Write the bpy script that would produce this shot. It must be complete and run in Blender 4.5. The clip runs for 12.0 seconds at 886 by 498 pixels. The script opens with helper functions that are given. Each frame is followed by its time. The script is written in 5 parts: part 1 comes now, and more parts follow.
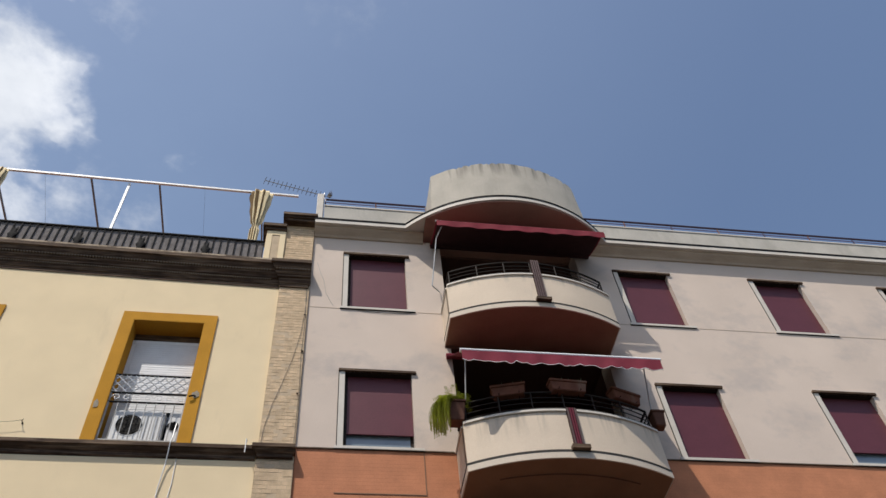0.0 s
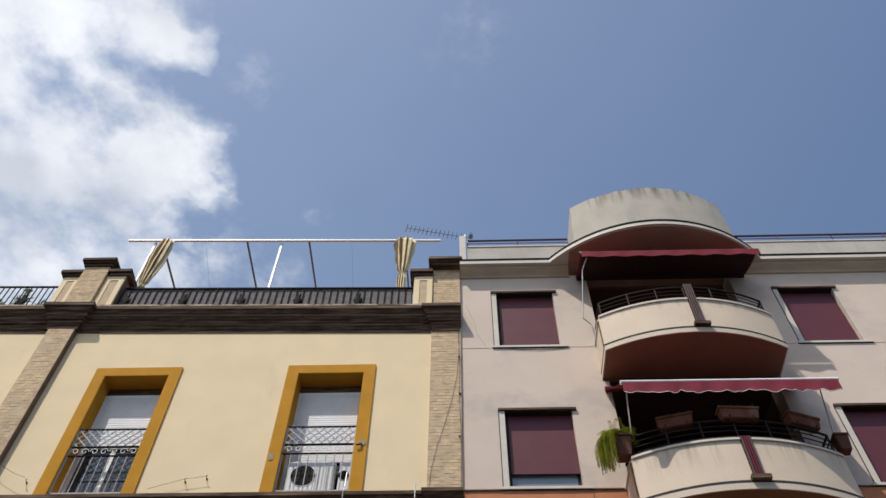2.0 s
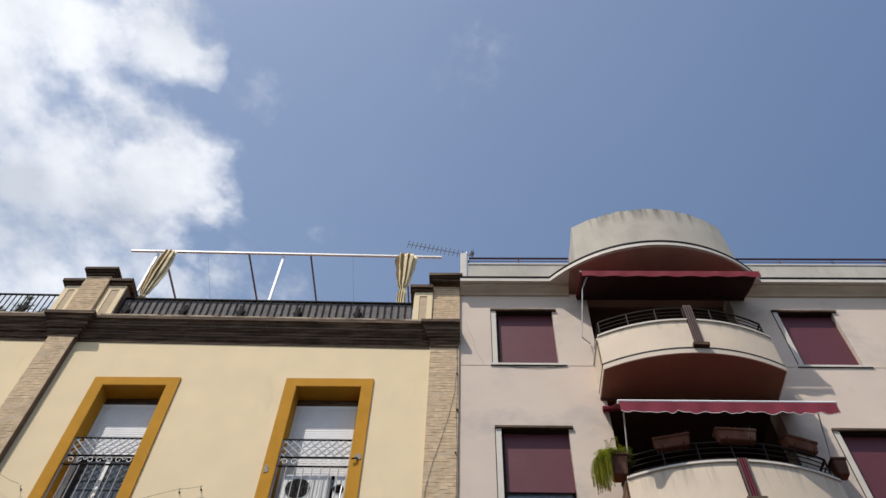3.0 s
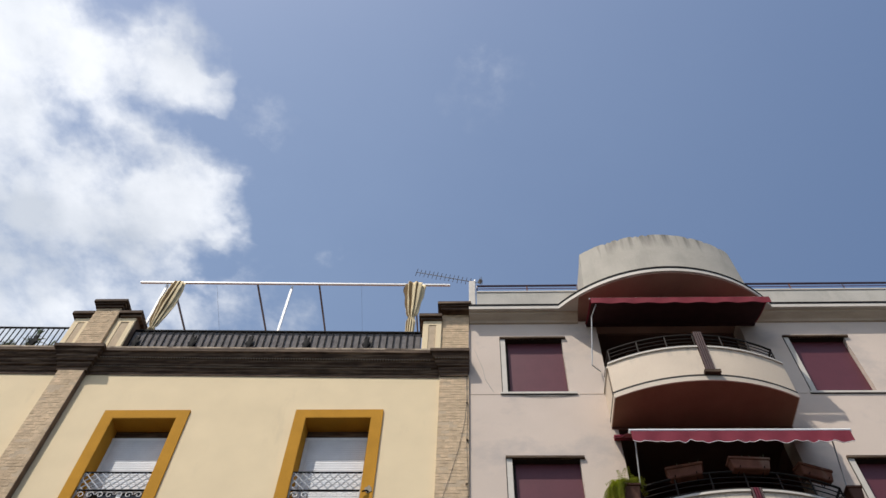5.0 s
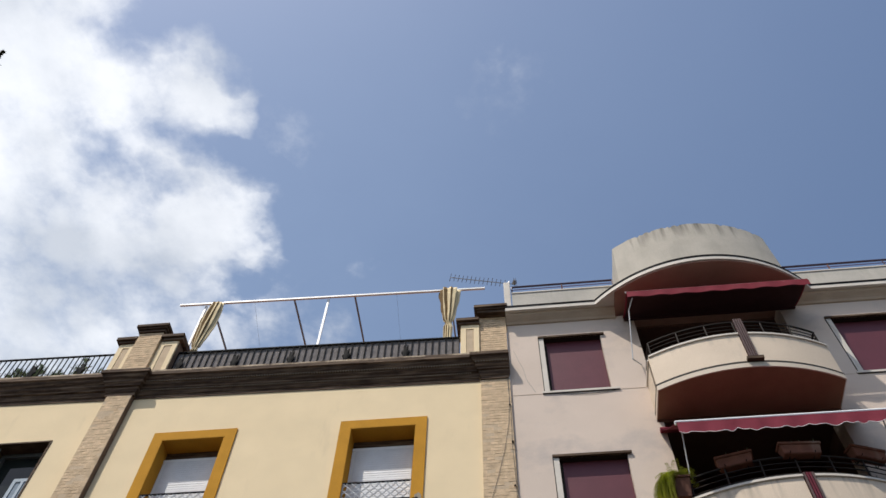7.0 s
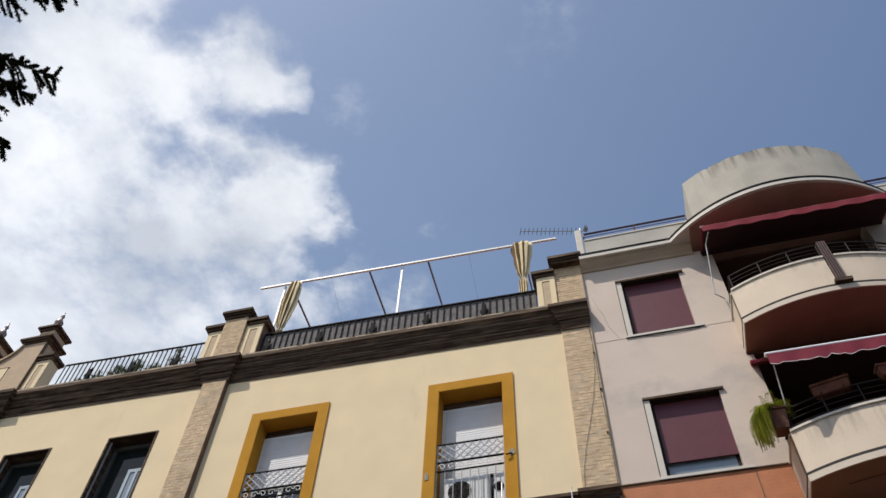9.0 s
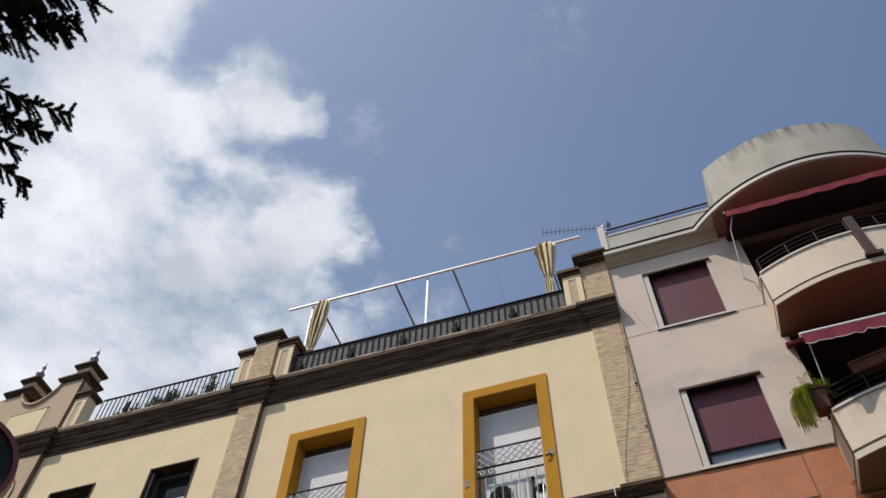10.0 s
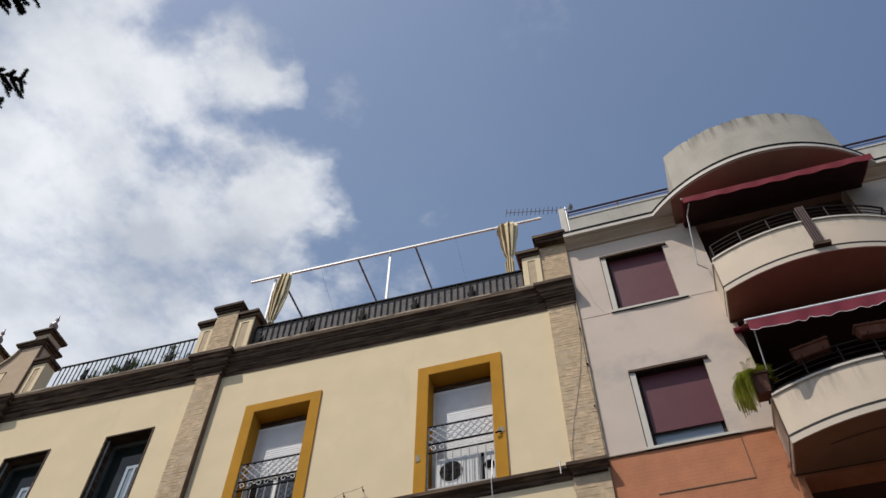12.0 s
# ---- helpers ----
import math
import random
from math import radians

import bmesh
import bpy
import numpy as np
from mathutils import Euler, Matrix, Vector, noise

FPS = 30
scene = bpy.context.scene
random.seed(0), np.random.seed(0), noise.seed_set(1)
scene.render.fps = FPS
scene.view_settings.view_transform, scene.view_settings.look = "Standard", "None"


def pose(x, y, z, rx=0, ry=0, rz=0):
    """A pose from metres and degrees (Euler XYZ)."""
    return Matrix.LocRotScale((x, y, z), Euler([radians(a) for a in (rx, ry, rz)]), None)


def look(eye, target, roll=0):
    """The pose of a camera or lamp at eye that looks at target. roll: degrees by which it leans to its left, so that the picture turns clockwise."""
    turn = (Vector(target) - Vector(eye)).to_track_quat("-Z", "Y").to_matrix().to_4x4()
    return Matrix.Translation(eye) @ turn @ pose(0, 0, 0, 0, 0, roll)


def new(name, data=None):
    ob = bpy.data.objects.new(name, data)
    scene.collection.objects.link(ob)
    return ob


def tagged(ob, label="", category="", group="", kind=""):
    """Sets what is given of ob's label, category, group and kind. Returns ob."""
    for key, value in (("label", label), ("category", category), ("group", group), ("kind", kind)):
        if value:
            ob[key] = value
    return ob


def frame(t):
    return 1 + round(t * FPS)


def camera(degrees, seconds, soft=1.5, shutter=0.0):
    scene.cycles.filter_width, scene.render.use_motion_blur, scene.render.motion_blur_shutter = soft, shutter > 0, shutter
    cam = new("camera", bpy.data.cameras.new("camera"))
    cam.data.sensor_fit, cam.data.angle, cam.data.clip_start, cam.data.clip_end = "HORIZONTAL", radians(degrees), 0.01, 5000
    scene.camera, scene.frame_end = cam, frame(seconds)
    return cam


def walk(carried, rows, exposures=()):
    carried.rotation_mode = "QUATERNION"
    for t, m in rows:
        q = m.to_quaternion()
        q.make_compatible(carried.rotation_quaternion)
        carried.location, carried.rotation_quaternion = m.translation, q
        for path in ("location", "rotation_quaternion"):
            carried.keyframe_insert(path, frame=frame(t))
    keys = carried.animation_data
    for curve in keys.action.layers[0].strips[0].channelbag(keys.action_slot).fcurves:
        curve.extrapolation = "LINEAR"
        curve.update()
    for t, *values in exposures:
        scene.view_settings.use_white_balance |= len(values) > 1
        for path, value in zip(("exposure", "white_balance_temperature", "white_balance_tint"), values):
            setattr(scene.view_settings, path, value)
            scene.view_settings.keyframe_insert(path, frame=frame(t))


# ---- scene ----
cam = camera(56.5, 12.0)

PATH = [
    (0, (0.486, 0.132, 1.32), (0.765, 1.308, 2.914), -6.8),
    (0.5, (0.489, 0.072, 1.323), (0.648, 1.258, 2.925), -8.2),
    (1, (0.4, 0.038, 1.343), (0.444, 1.214, 2.96), -6.4),
    (1.5, (0.334, 0.069, 1.346), (0.298, 1.232, 2.973), -1.5),
    (2, (0.286, 0.082, 1.335), (0.24, 1.208, 2.988), 0.9),
    (2.5, (0.307, 0.105, 1.292), (0.25, 1.207, 2.96), 2.0),
    (3, (0.342, 0.125, 1.268), (0.287, 1.21, 2.948), 2.6),
    (3.2, (0.337, 0.125, 1.258), (0.282, 1.21, 2.937), 2.0),
    (5, (0.339, 0.035, 1.32), (0.265, 1.072, 3.029), 2.9),
    (5.5, (0.338, 0.044, 1.296), (0.227, 1.067, 3.011), 2.4),
    (6, (0.341, 0.026, 1.28), (0.214, 1.037, 3.001), 2.2),
    (6.5, (0.315, 0.006, 1.263), (0.177, 1.024, 2.979), 2.3),
    (8.3, (0.309, -0.043, 1.301), (0.116, 1.012, 2.99), 2.9),
    (8.5, (0.321, -0.047, 1.306), (0.105, 1.028, 2.978), 2.6),
    (9, (0.355, -0.071, 1.318), (0.025, 1.012, 2.966), 3.3),
    (9.5, (0.362, -0.025, 1.292), (-0.007, 1.04, 2.944), 4.1),
    (10, (0.388, 0.029, 1.266), (0.004, 1.069, 2.931), 1.5),
    (10.5, (0.467, 0.017, 1.271), (0.069, 1.041, 2.942), 1.0),
    (11, (0.592, 0.017, 1.235), (0.168, 1.041, 2.9), 4.4),
    (11.5, (0.655, 0.053, 1.207), (0.255, 1.14, 2.837), 1.8),
    (12, (0.676, 0.027, 1.202), (0.334, 1.131, 2.834), 0.7),
]
walk(cam, [(t, look(eye, target, roll)) for t, eye, target, roll in PATH],
     exposures=((0.0, 0.25), (3.0, 0.28), (6.5, 0.30), (8.5, 0.27), (9.5, 0.14), (10.5, 0.07), (12.0, 0.03)))

# ---- world and sun ----
SUN_WAY = Vector((-0.85, -1.0, 2.4)).normalized()      # towards the sun
sun_data = bpy.data.lights.new("sun", "SUN")
sun_data.energy, sun_data.angle, sun_data.color = 3.6, radians(0.5), (1.0, 0.94, 0.86)
sun = new("sun", sun_data)
sun.matrix_world = look(SUN_WAY * 60, (0, 0, 0))

world = bpy.data.worlds.new("world")
scene.world = world
world.use_nodes = True
WN, WL = world.node_tree.nodes, world.node_tree.links


def wmath(op, a, b=None, clamp=False):
    n = WN.new("ShaderNodeMath")
    n.operation, n.use_clamp = op, clamp
    for i, v in enumerate((a, b)):
        if v is None:
            continue
        if isinstance(v, (int, float)):
            n.inputs[i].default_value = v
        else:
            WL.new(v, n.inputs[i])
    return n.outputs[0]


def build_sky():
    """Clear blue sky with one bank of broken cumulus to the left of the houses."""
    WN.clear()
    out = WN.new("ShaderNodeOutputWorld")
    sky = WN.new("ShaderNodeTexSky")
    sky.sky_type, sky.sun_disc = "NISHITA", False
    sky.sun_elevation = math.asin(SUN_WAY.z)
    sky.sun_rotation = math.atan2(SUN_WAY.x, SUN_WAY.y)
    sky.air_density, sky.dust_density, sky.ozone_density = 1.0, 1.6, 1.0
    coord = WN.new("ShaderNodeTexCoord")
    sep = WN.new("ShaderNodeSeparateXYZ")
    WL.new(coord.outputs["Generated"], sep.inputs[0])
    high = wmath("MAXIMUM", sep.outputs[2], 0.08)
    u, v = wmath("DIVIDE", sep.outputs[0], high), wmath("DIVIDE", sep.outputs[1], high)
    flat = WN.new("ShaderNodeCombineXYZ")
    WL.new(u, flat.inputs[0]), WL.new(v, flat.inputs[1])

    def clouds(scale, detail, rough, offset):
        n = WN.new("ShaderNodeTexNoise")
        n.inputs["Scale"].default_value, n.inputs["Detail"].default_value = scale, detail
        n.inputs["Roughness"].default_value = rough
        add = WN.new("ShaderNodeVectorMath")
        add.operation = "ADD"
        add.inputs[1].default_value = offset
        WL.new(flat.outputs[0], add.inputs[0]), WL.new(add.outputs[0], n.inputs["Vector"])
        return n.outputs["Fac"]

    # the bank: soft heaps on the cloud deck (place u, v, radius, weight)
    heaps = ((-0.47, 0.16, 0.13, 1.0), (-0.56, 0.22, 0.17, 1.0), (-0.385, 0.32, 0.10, 1.0), (-0.48, 0.335, 0.12, 1.0), (-0.43, 0.53, 0.145, 1.0),
             (-0.35, 0.565, 0.06, 0.9), (-0.56, 0.53, 0.17, 1.0), (-0.66, 0.40, 0.22, 1.0), (-0.80, 0.35, 0.30, 1.2), (-0.62, 0.72, 0.20, 0.9),
             (-0.85, 0.65, 0.33, 1.0), (-0.95, 0.20, 0.45, 1.25), (-1.1, 1.0, 0.50, 1.0), (-1.02, 0.76, 0.55, 1.25), (-0.45, 0.70, 0.11, 0.7), (-0.35, 0.675, 0.085, 0.52), (-0.27, 0.715, 0.06, 0.42), (-0.30, 0.73, 0.07, 0.42),
             (-0.275, 0.42, 0.06, 0.26), (-0.212, 0.606, 0.04, 0.42), (0.005, 0.345, 0.07, 0.19), (-0.37, 0.19, 0.08, 0.42), (-0.60, -0.05, 0.25, 1.0), (-0.46, 0.42, 0.09, 0.8), (-0.42, 0.29, 0.09, 0.8),
             (-0.599, 0.263, 0.200, 1.15), (-0.719, 0.385, 0.200, 1.00), (-0.583, 0.335, 0.120, 0.95), (-0.512, 0.313, 0.090, 0.90), (-0.384, 0.522, 0.060, 0.85),
             (-0.595, 0.551, 0.110, 0.95), (-0.524, 0.594, 0.100, 0.85), (-0.438, 0.608, 0.070, 0.75), (-0.708, 0.619, 0.120, 0.85))
    holes = ((-0.455, 0.262, 0.04, 0.35), (-0.405, 0.245, 0.045, 0.5), (-0.39, 0.41, 0.05, 0.45), (-0.51, 0.425, 0.05, 0.42), (-0.395, 0.622, 0.045, 0.6), (-0.45, 0.47, 0.03, 0.4),
             (-0.351, 0.252, 0.055, 0.75), (-0.316, 0.277, 0.050, 0.75), (-0.401, 0.252, 0.040, 0.50), (-0.320, 0.456, 0.050, 0.60), (-0.364, 0.433, 0.045, 0.55), (-0.413, 0.413, 0.035, 0.40), (-0.289, 0.540, 0.050, 0.60))
    swirl = WN.new("ShaderNodeTexNoise")
    swirl.inputs["Scale"].default_value, swirl.inputs["Detail"].default_value = 9.0, 4.0
    WL.new(flat.outputs[0], swirl.inputs["Vector"])
    bend = WN.new("ShaderNodeVectorMath")
    bend.operation = "MULTIPLY_ADD"
    bend.inputs[1].default_value = (0.15, 0.15, 0.0)
    WL.new(swirl.outputs["Color"], bend.inputs[0])
    shifted = WN.new("ShaderNodeVectorMath")
    shifted.operation = "SUBTRACT"
    shifted.inputs[1].default_value = (0.075, 0.075, 0.0)
    WL.new(flat.outputs[0], shifted.inputs[0])
    WL.new(shifted.outputs[0], bend.inputs[2])

    def lump(x, y, r, w):
        d = WN.new("ShaderNodeVectorMath")
        d.operation = "DISTANCE"
        d.inputs[1].default_value = (x, y, 0)
        WL.new(bend.outputs[0], d.inputs[0])
        one = wmath("SUBTRACT", 1.0, wmath("DIVIDE", d.outputs["Value"], r), True)
        return wmath("MULTIPLY", wmath("POWER", one, 0.6), w)
    total = gaps = None
    for h in heaps:
        total = lump(*h) if total is None else wmath("MAXIMUM", total, lump(*h))
    for h in holes:
        gaps = lump(*h) if gaps is None else wmath("MAXIMUM", gaps, lump(*h))
    big, fine = clouds(5.0, 9.0, 0.56, (3.1, 7.7, 0.4)), clouds(13.0, 8.0, 0.6, (1.3, 2.2, 5.0))
    wisps = clouds(34.0, 6.0, 0.62, (4.1, 0.2, 3.0))
    shape = wmath("ADD", wmath("MULTIPLY", wmath("SUBTRACT", wisps, 0.5), 0.65), wmath("ADD", wmath("MULTIPLY", wmath("SUBTRACT", big, 0.5), 1.3), wmath("MULTIPLY", wmath("SUBTRACT", fine, 0.5), 1.5)))
    dens = wmath("ADD", wmath("SUBTRACT", wmath("SUBTRACT", wmath("MULTIPLY", total, 1.7), 0.58), gaps), shape)
    cover = WN.new("ShaderNodeMapRange")
    cover.interpolation_type = "SMOOTHSTEP"
    cover.inputs["From Min"].default_value, cover.inputs["From Max"].default_value = -0.36, 1.05
    WL.new(dens, cover.inputs["Value"])
    gate = wmath("MULTIPLY", cover.outputs[0], wmath("MULTIPLY", total, 5.0, True), True)
    shade = WN.new("ShaderNodeValToRGB")
    el = shade.color_ramp.elements
    el[0].position, el[0].color = 0.36, (0.60, 0.65, 0.735, 1)
    el[1].position, el[1].color = 0.62, (0.97, 1.0, 1.06, 1)
    WL.new(clouds(3.6, 7.0, 0.55, (8.3, 0.7, 2.0)), shade.inputs["Fac"])
    bright = WN.new("ShaderNodeVectorMath")
    bright.operation = "SCALE"
    glow = WN.new("ShaderNodeMapRange")
    glow.inputs["From Min"].default_value, glow.inputs["From Max"].default_value = -0.45, -0.95
    glow.inputs["To Min"].default_value, glow.inputs["To Max"].default_value = CLOUD_LIGHT * 0.97, CLOUD_LIGHT * 1.10
    WL.new(u, glow.inputs["Value"]), WL.new(glow.outputs[0], bright.inputs["Scale"])
    WL.new(shade.outputs["Color"], bright.inputs[0])
    mix = WN.new("ShaderNodeMix")
    mix.data_type = "RGBA"
    WL.new(gate, mix.inputs["Factor"])
    WL.new(sky.outputs["Color"], mix.inputs["A"])
    WL.new(bright.outputs[0], mix.inputs["B"])
    veil = WN.new("ShaderNodeVectorMath")
    veil.operation = "DISTANCE"
    veil.inputs[1].default_value = (-0.75, 0.75, 0)
    WL.new(flat.outputs[0], veil.inputs[0])
    thin = wmath("SUBTRACT", 1.0, wmath("DIVIDE", veil.outputs["Value"], 1.35), True)
    wisp = wmath("ADD", 0.55, wmath("MULTIPLY", clouds(4.0, 6.0, 0.6, (0.3, 5.5, 1.0)), 0.9))
    thin = wmath("MULTIPLY", wmath("MULTIPLY", thin, 0.24), wisp, True)
    hazy = WN.new("ShaderNodeMix")
    hazy.data_type = "RGBA"
    hazy.inputs["B"].default_value = (3.3, 4.3, 5.7, 1)
    WL.new(thin, hazy.inputs["Factor"])
    WL.new(sky.outputs["Color"], hazy.inputs["A"])
    WL.new(hazy.outputs["Result"], mix.inputs["A"])
    back = WN.new("ShaderNodeBackground")
    back.inputs["Strength"].default_value = SKY_STRENGTH
    WL.new(mix.outputs["Result"], back.inputs["Color"])
    WL.new(back.outputs[0], out.inputs["Surface"])


SKY_STRENGTH, CLOUD_LIGHT = 0.122, 6.9
build_sky()


# ---- materials ----
def material(name, color, rough=0.8, var=0.12, scale=3.0, bump=0.15, grain=60.0, metal=0.0, stain=None, stain_at=(0.55, 0.75),
             stain_scale=(1.2, 1.2, 0.35), random=0.0):
    """Painted or mineral surface: soft patches, fine grain, optional streaky stains, and relief."""
    m = bpy.data.materials.new(name)
    m.use_nodes = True
    n, l = m.node_tree.nodes, m.node_tree.links
    b = n["Principled BSDF"]
    b.inputs["Roughness"].default_value, b.inputs["Metallic"].default_value = rough, metal
    b.inputs["Specular IOR Level"].default_value = 0.2 if rough >= 0.65 else 0.4
    tc = n.new("ShaderNodeNewGeometry")
    patch, fine = n.new("ShaderNodeTexNoise"), n.new("ShaderNodeTexNoise")
    patch.inputs["Scale"].default_value, patch.inputs["Detail"].default_value = scale, 5.0
    fine.inputs["Scale"].default_value, fine.inputs["Detail"].default_value = grain, 3.0
    for t in (patch, fine):
        l.new(tc.outputs["Position"], t.inputs["Vector"])
    ramp = n.new("ShaderNodeValToRGB")
    a, c = ramp.color_ramp.elements
    a.position, c.position = 0.3, 0.7
    a.color = (*[v * (1 - var) for v in color], 1)
    c.color = (*[min(v * (1 + var), 1) for v in color], 1)
    l.new(patch.outputs["Fac"], ramp.inputs["Fac"])
    last = ramp.outputs["Color"]
    grainy = n.new("ShaderNodeMix")
    grainy.data_type, grainy.blend_type = "RGBA", "OVERLAY"
    grainy.inputs["Factor"].default_value = 0.18
    l.new(last, grainy.inputs["A"]), l.new(fine.outputs["Fac"], grainy.inputs["B"])
    last = grainy.outputs["Result"]
    if stain:
        mp = n.new("ShaderNodeMapping")
        mp.inputs["Scale"].default_value = stain_scale
        st = n.new("ShaderNodeTexNoise")
        st.inputs["Scale"].default_value, st.inputs["Detail"].default_value, st.inputs["Roughness"].default_value = 1.6, 8.0, 0.62
        l.new(tc.outputs["Position"], mp.inputs["Vector"]), l.new(mp.outputs[0], st.inputs["Vector"])
        rng = n.new("ShaderNodeMapRange")
        rng.inputs["From Min"].default_value, rng.inputs["From Max"].default_value = stain_at
        l.new(st.outputs["Fac"], rng.inputs["Value"])
        mx = n.new("ShaderNodeMix")
        mx.data_type = "RGBA"
        mx.inputs["B"].default_value = (*stain, 1)
        l.new(rng.outputs[0], mx.inputs["Factor"]), l.new(last, mx.inputs["A"])
        last = mx.outputs["Result"]
    if random:
        info = n.new("ShaderNodeObjectInfo")
        hs = n.new("ShaderNodeHueSaturation")
        rr = n.new("ShaderNodeMapRange")
        rr.inputs["To Min"].default_value, rr.inputs["To Max"].default_value = 1 - random, 1 + random
        l.new(info.outputs["Random"], rr.inputs["Value"]), l.new(rr.outputs[0], hs.inputs["Value"])
        l.new(last, hs.inputs["Color"])
        last = hs.outputs["Color"]
    l.new(last, b.inputs["Base Color"])
    if bump:
        bp = n.new("ShaderNodeBump")
        bp.inputs["Strength"].default_value, bp.inputs["Distance"].default_value = bump, 0.01
        l.new(fine.outputs["Fac"], bp.inputs["Height"]), l.new(bp.outputs[0], b.inputs["Normal"])
    return m


def banded(name, color, step, groove, rough=0.6, axis=2, strength=0.6, var=0.06):
    """Surface with horizontal grooves of the given step, in metres."""
    m = material(name, color, rough, var, 4.0, 0.0)
    n, l = m.node_tree.nodes, m.node_tree.links
    b = n["Principled BSDF"]
    geo = n.new("ShaderNodeNewGeometry")
    sp = n.new("ShaderNodeSeparateXYZ")
    l.new(geo.outputs["Position"], sp.inputs[0])
    mul = n.new("ShaderNodeMath")
    mul.operation = "DIVIDE"
    mul.inputs[1].default_value = step
    l.new(sp.outputs[axis], mul.inputs[0])
    fr = n.new("ShaderNodeMath")
    fr.operation = "FRACT"
    l.new(mul.outputs[0], fr.inputs[0])
    gr = n.new("ShaderNodeMapRange")
    gr.inputs["From Min"].default_value, gr.inputs["From Max"].default_value = 0.0, groove
    l.new(fr.outputs[0], gr.inputs["Value"])
    bp = n.new("ShaderNodeBump")
    bp.inputs["Strength"].default_value, bp.inputs["Distance"].default_value = strength, 0.008
    l.new(gr.outputs[0], bp.inputs["Height"]), l.new(bp.outputs[0], b.inputs["Normal"])
    return m


def run_off(m, z_top, depth, dark):
    """Dark dirt runs that start at a wet top edge and fade downwards."""
    n, l = m.node_tree.nodes, m.node_tree.links
    b = n["Principled BSDF"]
    old = b.inputs["Base Color"].links[0].from_socket
    geo, sp = n.new("ShaderNodeNewGeometry"), n.new("ShaderNodeSeparateXYZ")
    l.new(geo.outputs["Position"], sp.inputs[0])
    mp, nz = n.new("ShaderNodeMapping"), n.new("ShaderNodeTexNoise")
    mp.inputs["Scale"].default_value = (7.0, 7.0, 0.5)
    nz.inputs["Scale"].default_value, nz.inputs["Detail"].default_value = 1.0, 6.0
    l.new(geo.outputs["Position"], mp.inputs["Vector"]), l.new(mp.outputs[0], nz.inputs["Vector"])
    fall, runs = n.new("ShaderNodeMapRange"), n.new("ShaderNodeMapRange")
    fall.inputs["From Min"].default_value, fall.inputs["From Max"].default_value = z_top - depth, z_top
    runs.inputs["From Min"].default_value, runs.inputs["From Max"].default_value = 0.50, 0.68
    l.new(sp.outputs[2], fall.inputs["Value"]), l.new(nz.outputs["Fac"], runs.inputs["Value"])
    mul, mx = n.new("ShaderNodeMath"), n.new("ShaderNodeMix")
    mul.operation, mx.data_type = "MULTIPLY", "RGBA"
    mx.inputs["B"].default_value = (*dark, 1)
    l.new(fall.outputs[0], mul.inputs[0]), l.new(runs.outputs[0], mul.inputs[1])
    l.new(mul.outputs[0], mx.inputs["Factor"]), l.new(old, mx.inputs["A"])
    l.new(mx.outputs["Result"], b.inputs["Base Color"])
    return m


def glass(name, tint):
    m = bpy.data.materials.new(name)
    m.use_nodes = True
    b = m.node_tree.nodes["Principled BSDF"]
    b.inputs["Base Color"].default_value = (*tint, 1)
    b.inputs["Roughness"].default_value, b.inputs["IOR"].default_value = 0.04, 1.5
    b.inputs["Specular IOR Level"].default_value = 0.9
    return m


M_YELLOW = material("cream_yellow_render", (0.785, 0.63, 0.40), 0.85, 0.04, 1.6, 0.18, 90, stain=(0.58, 0.46, 0.30), stain_at=(0.60, 0.95))
M_OCHRE = material("ochre_paint", (0.50, 0.245, 0.03), 0.8, 0.08, 3.0, 0.12, 80, stain=(0.42, 0.20, 0.03), stain_at=(0.6, 0.9))
M_PINK = material("pale_pink_render", (0.635, 0.525, 0.437), 0.88, 0.05, 1.1, 0.2, 70, stain=(0.40, 0.355, 0.33), stain_at=(0.52, 0.82), stain_scale=(0.55, 0.55, 0.7))
M_ORANGE = banded("orange_brick_face", (0.50, 0.205, 0.105), 0.062, 0.18, 0.85, 2, 0.13, 0.11)
M_WHITE = material("white_paint", (0.60, 0.55, 0.48), 0.7, 0.06, 4.0, 0.08, 80, stain=(0.55, 0.52, 0.48), stain_at=(0.6, 0.95))
M_CREAM = material("cream_balcony_paint", (0.585, 0.50, 0.40), 0.8, 0.05, 2.0, 0.14, 80, stain=(0.45, 0.40, 0.34), stain_at=(0.60, 0.9), stain_scale=(2.2, 2.2, 0.5))
# Darker than the soffit paint: the recess shade is put into this colour.
M_LOGGIA = material("recess_shade_brown", (0.11, 0.055, 0.04), 0.85, 0.12, 2.0, 0.1, 60)
M_SOFFIT = material("terracotta_soffit_paint", (0.235, 0.140, 0.085), 0.8, 0.10, 2.0, 0.12, 60)
M_BOW = material("brown_bow_soffit_paint", (0.33, 0.19, 0.14), 0.8, 0.10, 2.0, 0.12, 60, stain=(0.22, 0.13, 0.10), stain_at=(0.55, 0.85))
M_COVE = material("stained_tan_cove_paint", (0.50, 0.395, 0.295), 0.85, 0.08, 2.0, 0.14, 80, stain=(0.36, 0.27, 0.19), stain_at=(0.48, 0.85), stain_scale=(0.8, 2.0, 4.0))
M_BROWN = material("dark_brown_moulding_paint", (0.058, 0.034, 0.021), 0.85, 0.3, 6.0, 0.3, 50, stain=(0.21, 0.145, 0.095), stain_at=(0.46, 0.72), stain_scale=(0.9, 5.0, 13.0))
# Brown for faces turned away from the sun; their shade is in the colour.
M_SHADESIDE = material("shade_side_brown", (0.15, 0.10, 0.068), 0.85, 0.2, 5.0, 0.25, 60)
